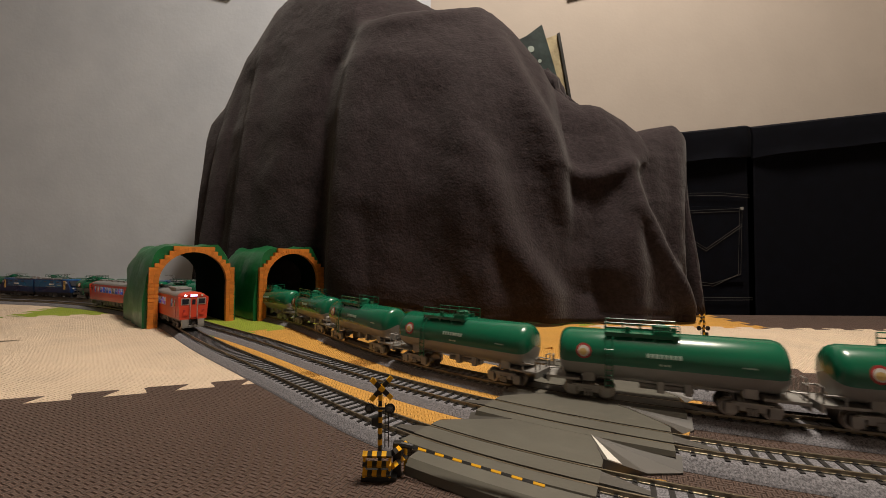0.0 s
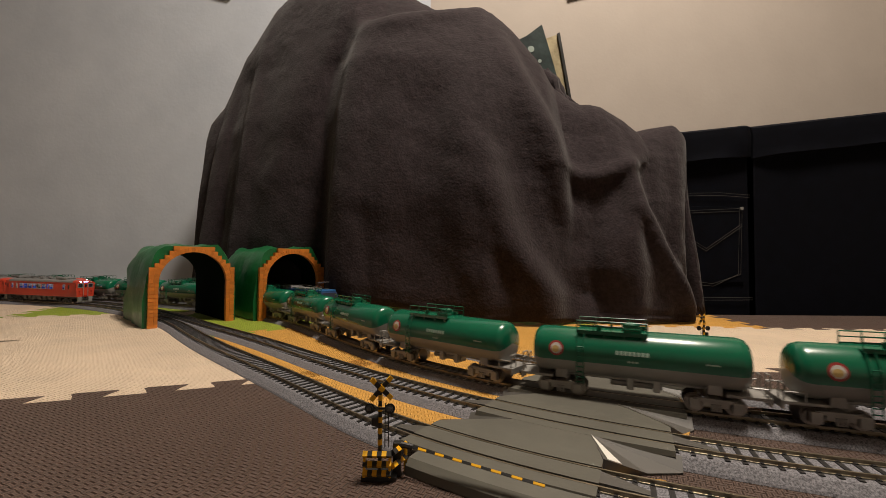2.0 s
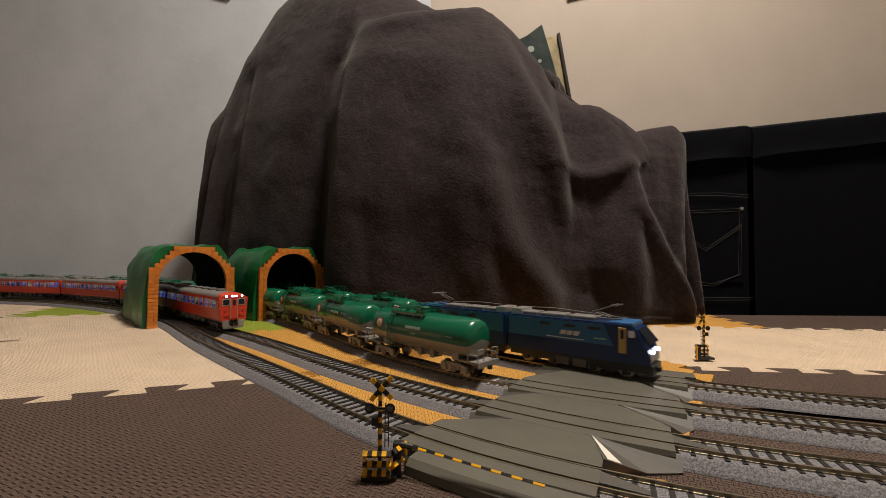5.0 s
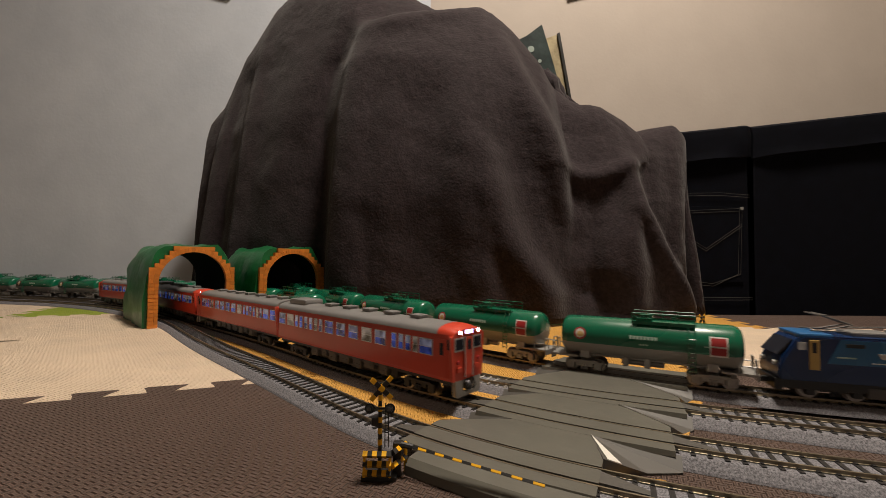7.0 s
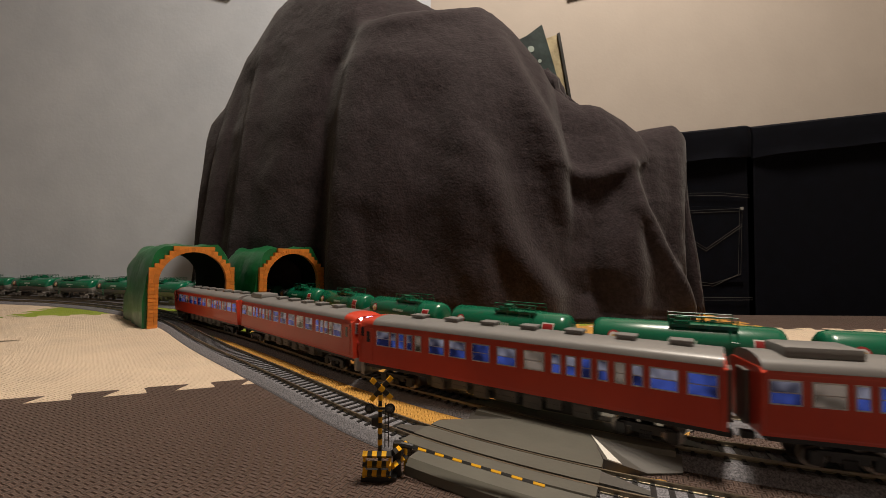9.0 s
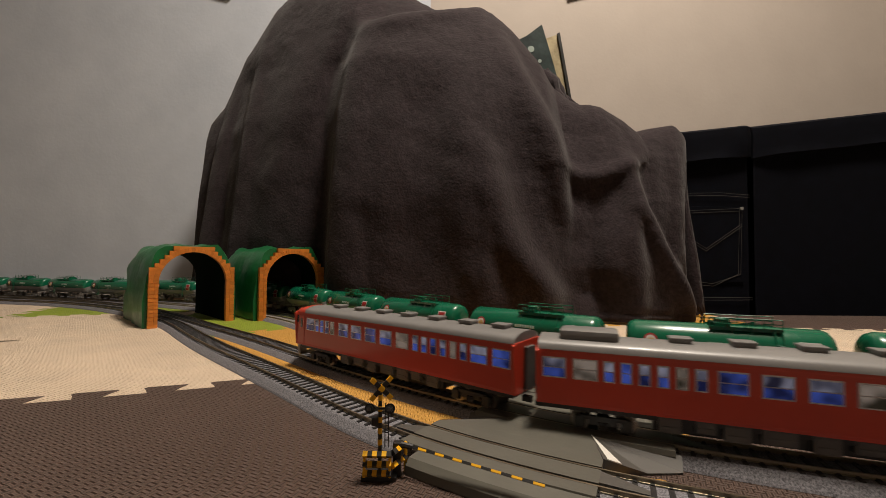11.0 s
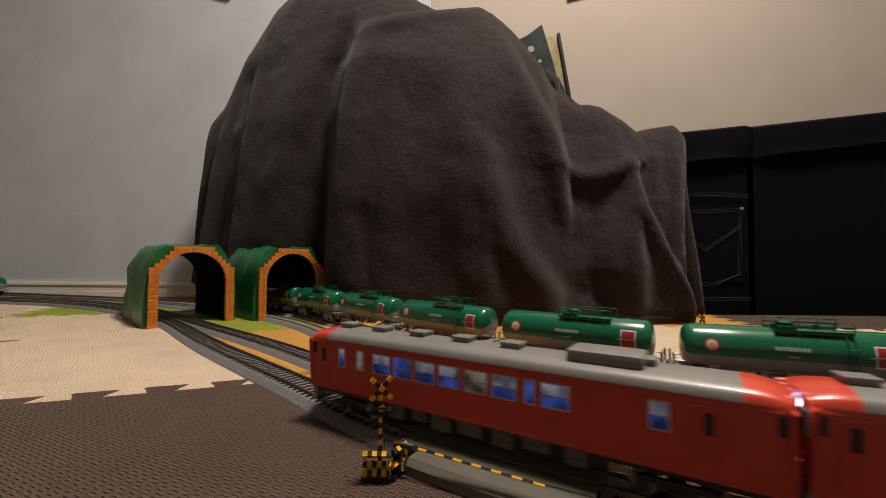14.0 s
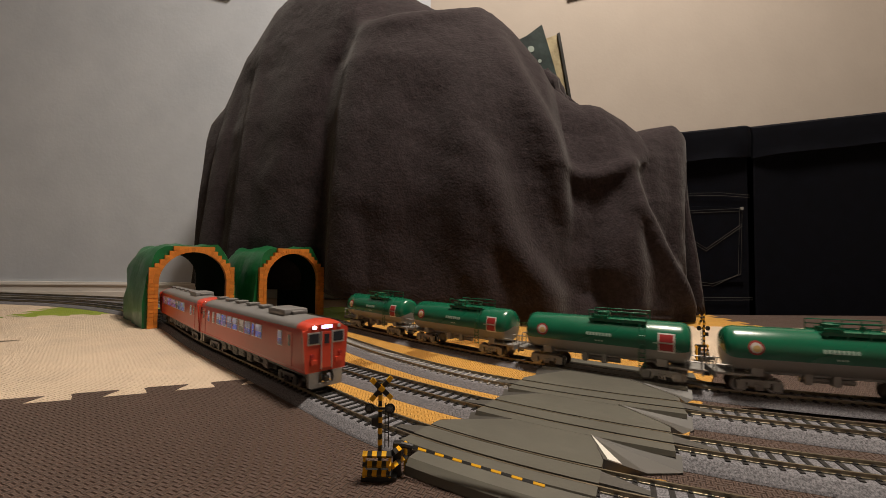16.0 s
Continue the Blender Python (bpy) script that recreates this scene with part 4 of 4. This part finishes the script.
            part("door_window", cube(x - 0.0018, x + 0.0018, y0, y1, 0.035, 0.044, bevel=0.0002), M["pane_dark"], dr)
    for i, x in enumerate((-0.112, -0.082, -0.050, -0.018, 0.014, 0.046, 0.080)):
        if big_box and i == (5 if big_box > 0 else 1):
            continue
        bm = bmesh.new()
        box(bm, x - 0.0055, x + 0.0055, -0.0048, 0.0048, ZR - 0.001, ZR + 0.0015, 0.0004)
        box(bm, x - 0.0062, x + 0.0062, -0.0055, 0.0055, ZR + 0.0013, ZR + 0.0030, 0.0006)
        part("ventilator", bm, M["roof"], c)
    if big_box:
        x = 0.046 + 0.018 if big_box > 0 else -0.102
        bm = cube(x - 0.018, x + 0.018, -0.0115, 0.0115, ZR - 0.002, ZR + 0.0048, bevel=0.0030)
        part("roof_tank", bm, M["roof"], c, smooth=True)
    # underfloor equipment
    for i, (x, w, h) in enumerate(((-0.058, 0.012, 0.010), (-0.040, 0.010, 0.008), (-0.025, 0.013, 0.0105), (-0.006, 0.016, 0.009), (0.014, 0.012, 0.0105), (0.032, 0.014, 0.008), (0.052, 0.011, 0.010))):
        bm = bmesh.new()
        box(bm, x - w / 2, x + w / 2, -0.0150, 0.0150, Z0 - h, Z0 + 0.001, 0.0009)
        for k in (-1, 1):
            box(bm, x - w / 2 + 0.0012, x + w / 2 - 0.0012, -0.0154, 0.0154, Z0 - h * 0.5 + k * h * 0.22 - 0.0012, Z0 - h * 0.5 + k * h * 0.22 + 0.0012)
        part("underfloor_box", bm, M["under"], c)
    part("chassis", cube(-L + 0.004, L - 0.004, -0.0145, 0.0145, Z0 - 0.0035, Z0 + 0.0005), M["black"], c)
    part("engine", cube(-0.066, 0.066, -0.0105, 0.0105, Z0 - 0.0110, Z0 - 0.0030, bevel=0.0012), M["black"], c)
    for x in (-0.094, 0.094):
        bogie(c, x, M["black"], 0.0135, 0.0056)
    for sg in (-1, 1):
        x0, x1 = sorted((sg * (L - 0.004), sg * (L + 0.0028)))
        part("coupler", cube(x0, x1, -0.002, 0.002, 0.0085, 0.0125, bevel=0.0004), M["black"], c)
        if not (cab_front if sg > 0 else cab_back):
            x0, x1 = sorted((sg * L, sg * (L + 0.0024)))
            part("gangway", cube(x0, x1, -0.006, 0.006, 0.018, 0.047, bevel=0.0006), M["under"], c)
    return c


def locomotive():
    """Two-section electric locomotive, blue."""
    e = empty("electric_locomotive", "two-section dark and light blue model electric locomotive", "locomotive")
    W, Z0, Z1 = 0.0178, 0.0145, 0.0475
    for sg in (-1, 1):
        a, b = 0.002, 0.151
        out = [(a, Z0), (b - 0.001, Z0), (b, 0.022), (b - 0.004, 0.032), (b - 0.013, 0.0465), (b - 0.018, Z1 + 0.002), (a, Z1 + 0.002)]
        bm = prism([(sg * x, z) for x, z in out], -W, W)
        bmesh.ops.bevel(bm, geom=list(bm.edges), offset=0.0012, segments=2, affect="EDGES")
        sec = part("body_section", bm, M["blue"], e, "dark blue body section", smooth=True)
        for y in (-1, 1):
            y0, y1 = sorted((y * (W - 0.001), y * (W + 0.0004)))
            q = [(0.004, 0.029), (0.118, 0.029), (0.109, 0.0475), (0.004, 0.0475)]
            part("side_band", prism([(sg * x, z) for x, z in q], y0, y1), M["blue_light"], sec, "light blue side band")
            y0, y1 = sorted((y * (W - 0.001), y * (W + 0.0007)))
            for x in (0.048, 0.075, 0.100):
                xs = sorted((sg * (x - 0.006), sg * (x + 0.006)))
                part("vent", cube(*xs, y0, y1, 0.0418, 0.0448, bevel=0.0005), M["black"], sec)
            xs = sorted((sg * 0.123, sg * 0.130))
            part("cab_door", cube(*xs, y0, y1, 0.0235, 0.0465, bevel=0.0005), M["gold"], sec, "yellow ochre cab door")
            y0, y1 = sorted((y * (W - 0.001), y * (W + 0.0010)))
            xs = sorted((sg * 0.125, sg * 0.128))
            part("door_window", cube(*xs, y0, y1, 0.0365, 0.0445, bevel=0.0003), M["pane_dark"], sec)
            xs = sorted((sg * 0.132, sg * 0.1375))
            part("cab_side_window", cube(*xs, y0, y1, 0.0385, 0.0445, bevel=0.0003), M["pane_glow"], sec)
            for i, (x, w) in enumerate(((0.068, 0.006), (0.075, 0.006), (0.082, 0.006))):
                q = [(x - w / 2 - 0.0006, 0.0345), (x + w / 2 - 0.0010, 0.0345), (x + w / 2 + 0.0010, 0.0385), (x - w / 2 + 0.0014, 0.0385)]
                part("emblem_bar", prism([(sg * a, b) for a, b in q], y0, y1), M["label_white"], sec)
            xs = sorted((sg * 0.050, sg * 0.090))
            part("lettering_bar", cube(*xs, y0, y1, 0.0308, 0.0315), M["label_white"], sec)
            xs = sorted((sg * 0.100, sg * 0.112))
            part("lettering_bar", cube(*xs, y0, y1, 0.0338, 0.0348), M["bars"], sec)
        part("cab_roof", cube(*sorted((sg * 0.113, sg * 0.136)), -W + 0.001, W - 0.001, 0.0470, 0.0512, bevel=0.0015), M["blue_top"], sec, "bright blue cab roof")
        q = [(0.1505, 0.0335), (0.1400, 0.0460), (0.1385, 0.0448), (0.1490, 0.0325)]
        part("windscreen", prism([(sg * x, z) for x, z in q], -0.0145, 0.0145), M["pane_dark"], sec)
        for y in (-0.0105, 0.0105):
            bm = bmesh.new()
            tube(bm, (sg * 0.1485, y, 0.0265), (sg * 0.1520, y, 0.0265), 0.0017, 12)
            part("headlight", bm, M["lit"] if sg > 0 else M["label_white"], sec)
        for x in (0.020, 0.052, 0.084):
            part("roof_hood", cube(*sorted((sg * (x - 0.014), sg * (x + 0.014))), -0.010, 0.010, 0.0490, 0.0528, bevel=0.0012), M["roof"], sec, "grey roof hood")
        part("roof_grille", cube(*sorted((sg * 0.004, sg * 0.017)), -0.0125, 0.0125, 0.0490, 0.0555, bevel=0.0008), M["frame_silver"], sec)
        q = []
        x0 = 0.112
        for y in (-0.008, 0.008):
            q += [((sg * (x0 - 0.012), y, 0.0525), (sg * (x0 + 0.012), y, 0.0525)), ((sg * x0, y * 0.6, 0.053), (sg * (x0 - 0.018), y * 0.5, 0.0575)), ((sg * (x0 - 0.018), y * 0.5, 0.0575), (sg * (x0 + 0.002), y * 0.3, 0.0645))]
        q += [((sg * (x0 + 0.002), -0.012, 0.065), (sg * (x0 + 0.002), 0.012, 0.065)), ((sg * (x0 + 0.006), -0.012, 0.065), (sg * (x0 + 0.006), 0.012, 0.065))]
        part("pantograph", rods(q, 0.0006, 6), M["under"], sec)
        part("cable", rods([((sg * 0.02, 0.004, 0.0560), (sg * 0.05, 0.004, 0.0568)), ((sg * 0.05, 0.004, 0.0568), (sg * 0.095, 0.004, 0.0545))], 0.0005, 5), M["under"], sec)
        part("chassis", cube(*sorted((sg * 0.004, sg * 0.149)), -0.0150, 0.0150, 0.0075, 0.0150, bevel=0.0008), M["black"], sec)
        part("buffer_beam", cube(*sorted((sg * 0.147, sg * 0.1525)), -0.0155, 0.0155, 0.006, 0.0150, bevel=0.0008), M["black"], sec)
        for x in (0.038, 0.112):
            bogie(e, sg * x, M["black"], 0.0155, 0.0068)
        for x in (0.066, 0.084):
            part("underfloor_box", cube(*sorted((sg * (x - 0.007), sg * (x + 0.007))), -0.0155, 0.0155, 0.004, 0.0120, bevel=0.0008), M["under"], sec)
        part("coupler", cube(*sorted((sg * 0.152, sg * 0.1562)), -0.002, 0.002, 0.0085, 0.0125, bevel=0.0004), M["black"], e)
    part("gangway", cube(-0.0035, 0.0035, -0.012, 0.012, 0.018, 0.045, bevel=0.0008), M["black"], e)
    return e


# ---- trains ----
FAR = pose(0, -1.5, RAIL)


def to_scale(ob, long=1.0):
    for child in ob.children:
        child.data.transform(Matrix.Diagonal((SCALE * long, SCALE, SCALE, 1)))
        to_scale(child, long)
    return ob


WAGON = to_scale(tank_wagon())
LOCO = to_scale(locomotive(), 0.955)
PITCH, CAR = 0.1700 * SCALE, 0.2755 * SCALE


def fleet(first, n, group, label=""):
    out = [first]
    for i in range(n - 1):
        out.append(copy_thing(first, FAR))
    for o in out:
        o["group"] = group
        if label:
            o["label"] = label
    return out


west_wagons = fleet(copy_thing(WAGON, FAR), 13, "tank wagons of the departing freight train", "green and grey model tank wagon with round badge")
east_wagons = fleet(WAGON, 13, "tank wagons of the arriving freight train", "green and grey model tank wagon with red warning plate")
west_loco = copy_thing(LOCO, FAR)
east_loco = LOCO
# arriving railcars: lamps lit at the leading cab; departing pair: lit at the trailing cab
end_car = to_scale(railcar(True, False, 1, -1))
mid_car = to_scale(railcar(True, False, 0, 0))
tail_car = to_scale(railcar(True, True, 1, 1))
east_cars = [end_car, mid_car, copy_thing(end_car, FAR), copy_thing(mid_car, FAR)]
west_cars = [copy_thing(tail_car, FAR), tail_car]
for o in east_cars:
    o["group"] = "railcars of the arriving train"
for o in west_cars:
    o["group"] = "railcars of the departing train"


# ---- level crossing ----
def crossing():
    dk = empty("level_crossing", "grey plastic level crossing deck over four tracks", "level crossing")
    zt, zb = RAIL + 0.0003, 0.0068
    g = GAUGE
    for k in (1, 2, 3, 4):
        s0, s1 = DECK[k]
        lp = LOOPS[k]
        part("centre_plate", sweep(lp, s0, s1, [(-g + 0.0016, zb), (-g + 0.0019, zt), (g - 0.0019, zt), (g - 0.0016, zb)], 0.01), M["deck"], dk)
        for sgn in (-1, 1):
            o = sgn * (g + 0.0014)
            part("edge_strip", sweep(lp, s0, s1, [(o, zb), (o, zt), (o + sgn * 0.0093, zt), (o + sgn * 0.0103, zb)], 0.01), M["deck"], dk)
        for s, d in ((s0, -1), (s1, 1)):
            # pointed ends between the rails
            bm = bmesh.new()
            vs = [bm.verts.new(lp.side(s, o, z)) for o, z in ((-g + 0.003, zb), (g - 0.003, zb), (g - 0.003, zt), (-g + 0.003, zt))]
            tip = [bm.verts.new(lp.side(s + d * 0.024, o, zb)) for o in (-0.002, 0.002)]
            bm.faces.new(vs)
            bm.faces.new((vs[0], vs[3], tip[0]))
            bm.faces.new((vs[1], tip[1], vs[2]))
            bm.faces.new((vs[3], vs[2], tip[1], tip[0]))
            part("end_wedge", bm, M["deck_dark"], dk)
    # plates that bridge the gaps between neighbouring tracks
    for k in (1, 2, 3):
        a, b = LOOPS[k], LOOPS[k + 1]
        (a0, a1), (b0, b1) = DECK[k], DECK[k + 1]
        bm = bmesh.new()
        n = 14
        tops, bots = [], []
        for i in range(n + 1):
            f = i / n
            p = a.side(a0 + (a1 - a0) * f, -g - 0.0104, zt - 0.0001)
            q = b.side(b0 + 0.045 + (b1 - b0 - 0.073) * f, g + 0.0104, zt - 0.0001)
            row = [p, p.lerp(q, 0.2), p.lerp(q, 0.8), q]
            row[1].z = row[2].z = zt + 0.0002
            tops.append([bm.verts.new(v) for v in row])
            bots.append([bm.verts.new((v.x, v.y, 0.0006)) for v in row])
        for i in range(n):
            for j in range(3):
                bm.faces.new((tops[i][j], tops[i][j + 1], tops[i + 1][j + 1], tops[i + 1][j]))
                bm.faces.new((bots[i][j], bots[i + 1][j], bots[i + 1][j + 1], bots[i][j + 1]))
            for j in (0, 3):
                bm.faces.new((tops[i][j], tops[i + 1][j], bots[i + 1][j], bots[i][j]))
        for i in (0, n):
            for j in range(3):
                bm.faces.new((tops[i][j], tops[i][j + 1], bots[i][j + 1], bots[i][j]))
        part("bridge_plate", bm, M["deck"], dk)
        # sloping noses that run down the shoulder of the next roadbed
        for end, tip_s, foot_s in ((0, b0 + 0.045, b0 - 0.003), (1, b1 - 0.028, b1 + 0.004)):
            pb = b.side(tip_s, g + 0.0108, zt + 0.0003)
            pd = b.side(foot_s, g + 0.0100, 0.0076)
            pc = b.side(foot_s, 0.0262, 0.0012)
            pa = a.side(a0 if end == 0 else a1, -g - 0.0125, zt - 0.0004)
            pe = pa.lerp(pc, 0.55)
            pe.z = 0.0012
            bm = bmesh.new()
            v = [bm.verts.new(w) for w in (pb, pd, pc, pe, pa)]
            low = [bm.verts.new((w.x, w.y, 0.0004)) for w in (pb, pd, pc, pe, pa)]
            bm.faces.new((v[0], v[1], v[2]))
            bm.faces.new((v[0], v[2], v[3]))
            bm.faces.new((v[0], v[3], v[4]))
            bm.faces.new(low)
            for i in range(5):
                bm.faces.new((v[i], v[(i + 1) % 5], low[(i + 1) % 5], low[i]))
            part("nose", bm, M["deck_dark"], dk)
            if end == 0:
                # bevelled edge of the plate, its lamp reflection painted as a pale sliver
                e1 = pa.lerp(pe, 0.10)
                e2 = pa.lerp(pe, 0.42)
                up = Vector((0, 0, 0.0006))
                bm = bmesh.new()
                w = [bm.verts.new(x) for x in (pb + up, e1 + up, e2 + up, pb + up * 0.2, e1, e2)]
                bm.faces.new((w[0], w[1], w[2]))
                bm.faces.new((w[3], w[5], w[4]))
                bm.faces.new((w[0], w[3], w[4], w[1]))
                bm.faces.new((w[1], w[4], w[5], w[2]))
                bm.faces.new((w[2], w[5], w[3], w[0]))
                part("pale_bevel", bm, M["deck_glint"], dk)
    # road ramps before the first and behind the last track
    for k, sgn, reach in ((1, 1, 0.014), (4, -1, 0.03)):
        s0, s1 = DECK[k]
        o = sgn * (g + 0.0112)
        part("road_ramp", sweep(LOOPS[k], s0 - 0.01, s1 - (0.016 if k == 1 else 0.0), [(o, 0.0005), (o, 0.0090), (o + sgn * reach * 0.75, 0.0082), (o + sgn * reach, 0.0050), (o + sgn * reach * 1.05, 0.0005)], 0.01), M["deck"], dk)


crossing()


# ---- crossing signals ----
def striped(parent, name, a, b, r, n, first=0, square=True):
    """A bar from a to b in yellow and black pieces."""
    a, b = Vector(a), Vector(b)
    for i in range(n):
        bm = bmesh.new()
        p, q = a.lerp(b, i / n), a.lerp(b, (i + 1) / n)
        tube(bm, p, q, r, 4 if square else 10)
        part("stripe", bm, M["yellow"] if (i + first) % 2 == 0 else M["black"], parent)


def signal(x, y, turn, arm):
    sg = empty("crossing_signal", "black and yellow striped model crossing signal with crossbuck", "crossing signal", "crossing signals")
    part("base", cube(-0.0095, 0.0095, -0.0045, 0.0055, 0.0002, 0.0028, bevel=0.0005), M["black"], sg)
    pole = part("pole", rods([((0.0, 0.0, 0.0025), (0.0, 0.0, 0.0515))], 0.0011, 10), M["black"], sg)
    for i in range(6):
        z = 0.018 + i * 0.006
        part("yellow_band", rods([((0, 0, z), (0, 0, z + 0.003))], 0.00125, 10), M["yellow"], pole)
    cb = part("crossbuck_hub", rods([((0, -0.001, 0.0488), (0, -0.0026, 0.0488))], 0.0016, 10), M["black"], sg)
    for tilt in (-45, 45):
        for i in range(5):
            bm = cube(-0.0082 + i * 0.00328, -0.0082 + (i + 1) * 0.00328, -0.0024 - (0.0006 if tilt > 0 else 0), -0.0014 - (0.0006 if tilt > 0 else 0), -0.0013, 0.0013, bevel=0.0002)
            bmesh.ops.transform(bm, matrix=Matrix.Translation((0, 0, 0.0488)) @ Matrix.Rotation(radians(22), 4, "Z") @ Matrix.Rotation(radians(tilt), 4, "Y"), verts=bm.verts)
            part("crossbuck_piece", bm, M["yellow"] if i % 2 == 0 else M["black"], cb)
    bar = part("lamp_bar", rods([((-0.0055, -0.001, 0.0378), (0.0055, -0.001, 0.0378))], 0.0007, 6), M["black"], sg)
    for dx in (-0.0055, 0.0055):
        bm = bmesh.new()
        tube(bm, (dx, -0.0008, 0.0378), (dx, -0.0014, 0.0378), 0.0028, 16)
        tube(bm, (dx, -0.0014, 0.0378), (dx, -0.0034, 0.0385), 0.0018, 12)
        part("lamp_disc", bm, M["black"], bar)
        part("lens", rods([((dx, -0.0034, 0.0380), (dx, -0.0038, 0.0380))], 0.0011, 10), M["under"], bar)
    part("bell_box", cube(-0.0045, -0.0008, -0.002, 0.002, 0.0285, 0.0330, bevel=0.0006), M["black"], sg)
    part("rear_ladder", rods([((0.0026, 0.001, 0.016), (0.0026, 0.001, 0.040)), ((0.0045, 0.001, 0.016), (0.0045, 0.001, 0.040))] + [((0.0026, 0.001, z), (0.0045, 0.001, z)) for z in (0.020, 0.024, 0.028, 0.032, 0.036)], 0.0003, 5), M["black"], sg)
    fn = part("fence", rods([((-0.0075, -0.005, 0.0028), (-0.0075, -0.005, 0.0155)), ((0.0062, -0.005, 0.0028), (0.0062, -0.005, 0.0155))], 0.0008, 6), M["yellow"], sg)
    for z, f in ((0.0150, 0), (0.0098, 1), (0.0050, 0)):
        striped(fn, "bar", (-0.0082, -0.0052, z), (0.0070, -0.0052, z), 0.0019, 6, f)
    for z, f in ((0.0155, 1), (0.0085, 0)):
        striped(fn, "bar", (0.0075, -0.0045, z), (0.0135, 0.0065, z), 0.0019, 4, f)
    part("fence_post", rods([((0.0135, 0.0065, 0.0002), (0.0135, 0.0065, 0.0165))], 0.0011, 6), M["yellow"], fn)
    part("barrier_motor", cube(0.0070, 0.0115, 0.0005, 0.0048, 0.0002, 0.0185, bevel=0.0006), M["black"], sg)
    if arm:
        am = part("barrier_pivot", rods([((0.0115, 0.002, 0.0172), (0.0180, 0.0005, 0.0165))], 0.0016, 8), M["black"], sg)
        striped(am, "arm", (0.0165, 0.0010, 0.0166), arm, 0.0008, 14, 1)
    sg.matrix_world = pose(x, y, 0.0, 0, 0, turn)
    return sg


signal(-0.0338, 0.2260, 0, (0.0815, -0.0350, 0.0150))
signal(0.326, 0.510, 180, None)


# ---- sleepers: the near ones singly, the rest joined ----
def sleepers():
    pitch = 0.0082
    for k, lp in LOOPS.items():
        material = M["sleeper_light"] if k == 3 else M["sleeper"]
        near = range(-16, 58)
        bm = bmesh.new()
        box(bm, -0.0013, 0.0013, -0.0141, 0.0141, 0.0060, 0.0073)
        for sg in (-1, 1):
            box(bm, -0.0009, 0.0009, sg * GAUGE - 0.0024, sg * GAUGE + 0.0024, 0.0072, 0.0078)
        me = bpy.data.meshes.new("sleeper")
        bm.to_mesh(me)
        bm.free()
        me.materials.append(material)
        plain = me
        if k == 3:
            plain = me.copy()
            plain.materials.clear()
            plain.materials.append(M["sleeper"])
        for i in near:
            s = i * pitch
            c, t, n = lp.axes(s)
            ob = new("sleeper", plain if s < 0.24 else me)
            ob.parent = tracks[k]
            ob.matrix_basis = pose(c[0], c[1], 0, 0, 0, math.degrees(math.atan2(t[1], t[0])))
        verts, faces = [], []
        total = int(lp.length / pitch)
        for i in range(58, total - 16):
            c, t, n = lp.axes(i * pitch)
            v0 = len(verts)
            for z in (0.0060, 0.0073):
                for a, b in ((-1, -1), (1, -1), (1, 1), (-1, 1)):
                    verts.append((c[0] + t[0] * a * 0.0013 + n[0] * b * 0.0141, c[1] + t[1] * a * 0.0013 + n[1] * b * 0.0141, z))
            faces += [(v0 + 4, v0 + 5, v0 + 6, v0 + 7)] + [(v0 + j, v0 + (j + 1) % 4, v0 + 4 + (j + 1) % 4, v0 + 4 + j) for j in range(4)]
        me = bpy.data.meshes.new("far_sleepers")
        me.from_pydata(verts, [], faces)
        me.materials.append(material)
        ob = new("far_sleepers", me)
        ob.parent = tracks[k]
        ob["kind"] = "stuff"


sleepers()


# ---- movement ----
def car_pose(lp, s, reach, back):
    a, b = lp.at(s - reach), lp.at(s + reach)
    turn = math.degrees(math.atan2(b[1] - a[1], b[0] - a[0])) + (180 if back else 0)
    return pose((a[0] + b[0]) / 2, (a[1] + b[1]) / 2, RAIL, 0, 0, turn)


def motions():
    times = [i * 0.5 for i in range(33)]

    def run(car, lp, where, reach, back):
        walk(car, [(t, car_pose(lp, where(t), reach * SCALE, back)) for t in times])

    # freight train on the third loop, leaving
    def west(t):
        return 0.037 + 0.1869 * t

    for i, car in enumerate(west_wagons):
        run(car, LOOPS[3], lambda t, i=i: west(t) + (i - 3) * PITCH, 0.052, False)
    run(west_loco, LOOPS[3], lambda t: west(t) + 9 * PITCH + 0.244, 0.085, False)

    # freight train on the outer loop, arriving
    def east(t):
        return 0.3995 - 0.1916 * (t - 13)

    for i, car in enumerate(east_wagons):
        run(car, LOOPS[4], lambda t, i=i: east(t) + (i - 8) * PITCH, 0.052, True)
    run(east_loco, LOOPS[4], lambda t: east(t) - 8 * PITCH - 0.244, 0.085, True)
    # railcars on the second loop, arriving
    def slowing(t):
        return 0.546 - 0.2269 * (t - 7) + 0.0078 * max(0.0, 6 - t) ** 2

    for i, car in enumerate(east_cars):
        run(car, LOOPS[2], lambda t, i=i: slowing(t) + (i - 0.5) * CAR, 0.094, i % 2 == 0)
    # pair of railcars on the inner loop, leaving, once round between
    whole = LOOPS[1].length

    def ahead(t):
        return 0.345 + 0.2925 * (t - 15.3) + 0.0044 * (t - 15.3) ** 2

    def before(t):
        return 0.966 + 0.3143 * t

    def pair(t):
        if t <= 3:
            return before(t)
        if t >= 11:
            return ahead(t) + whole
        return before(3) + (ahead(11) + whole - before(3)) * (t - 3) / 8

    for i, car in enumerate(west_cars):
        run(car, LOOPS[1], lambda t, i=i: pair(t) + (0.5 - i) * 0.2805, 0.094, True)


motions()
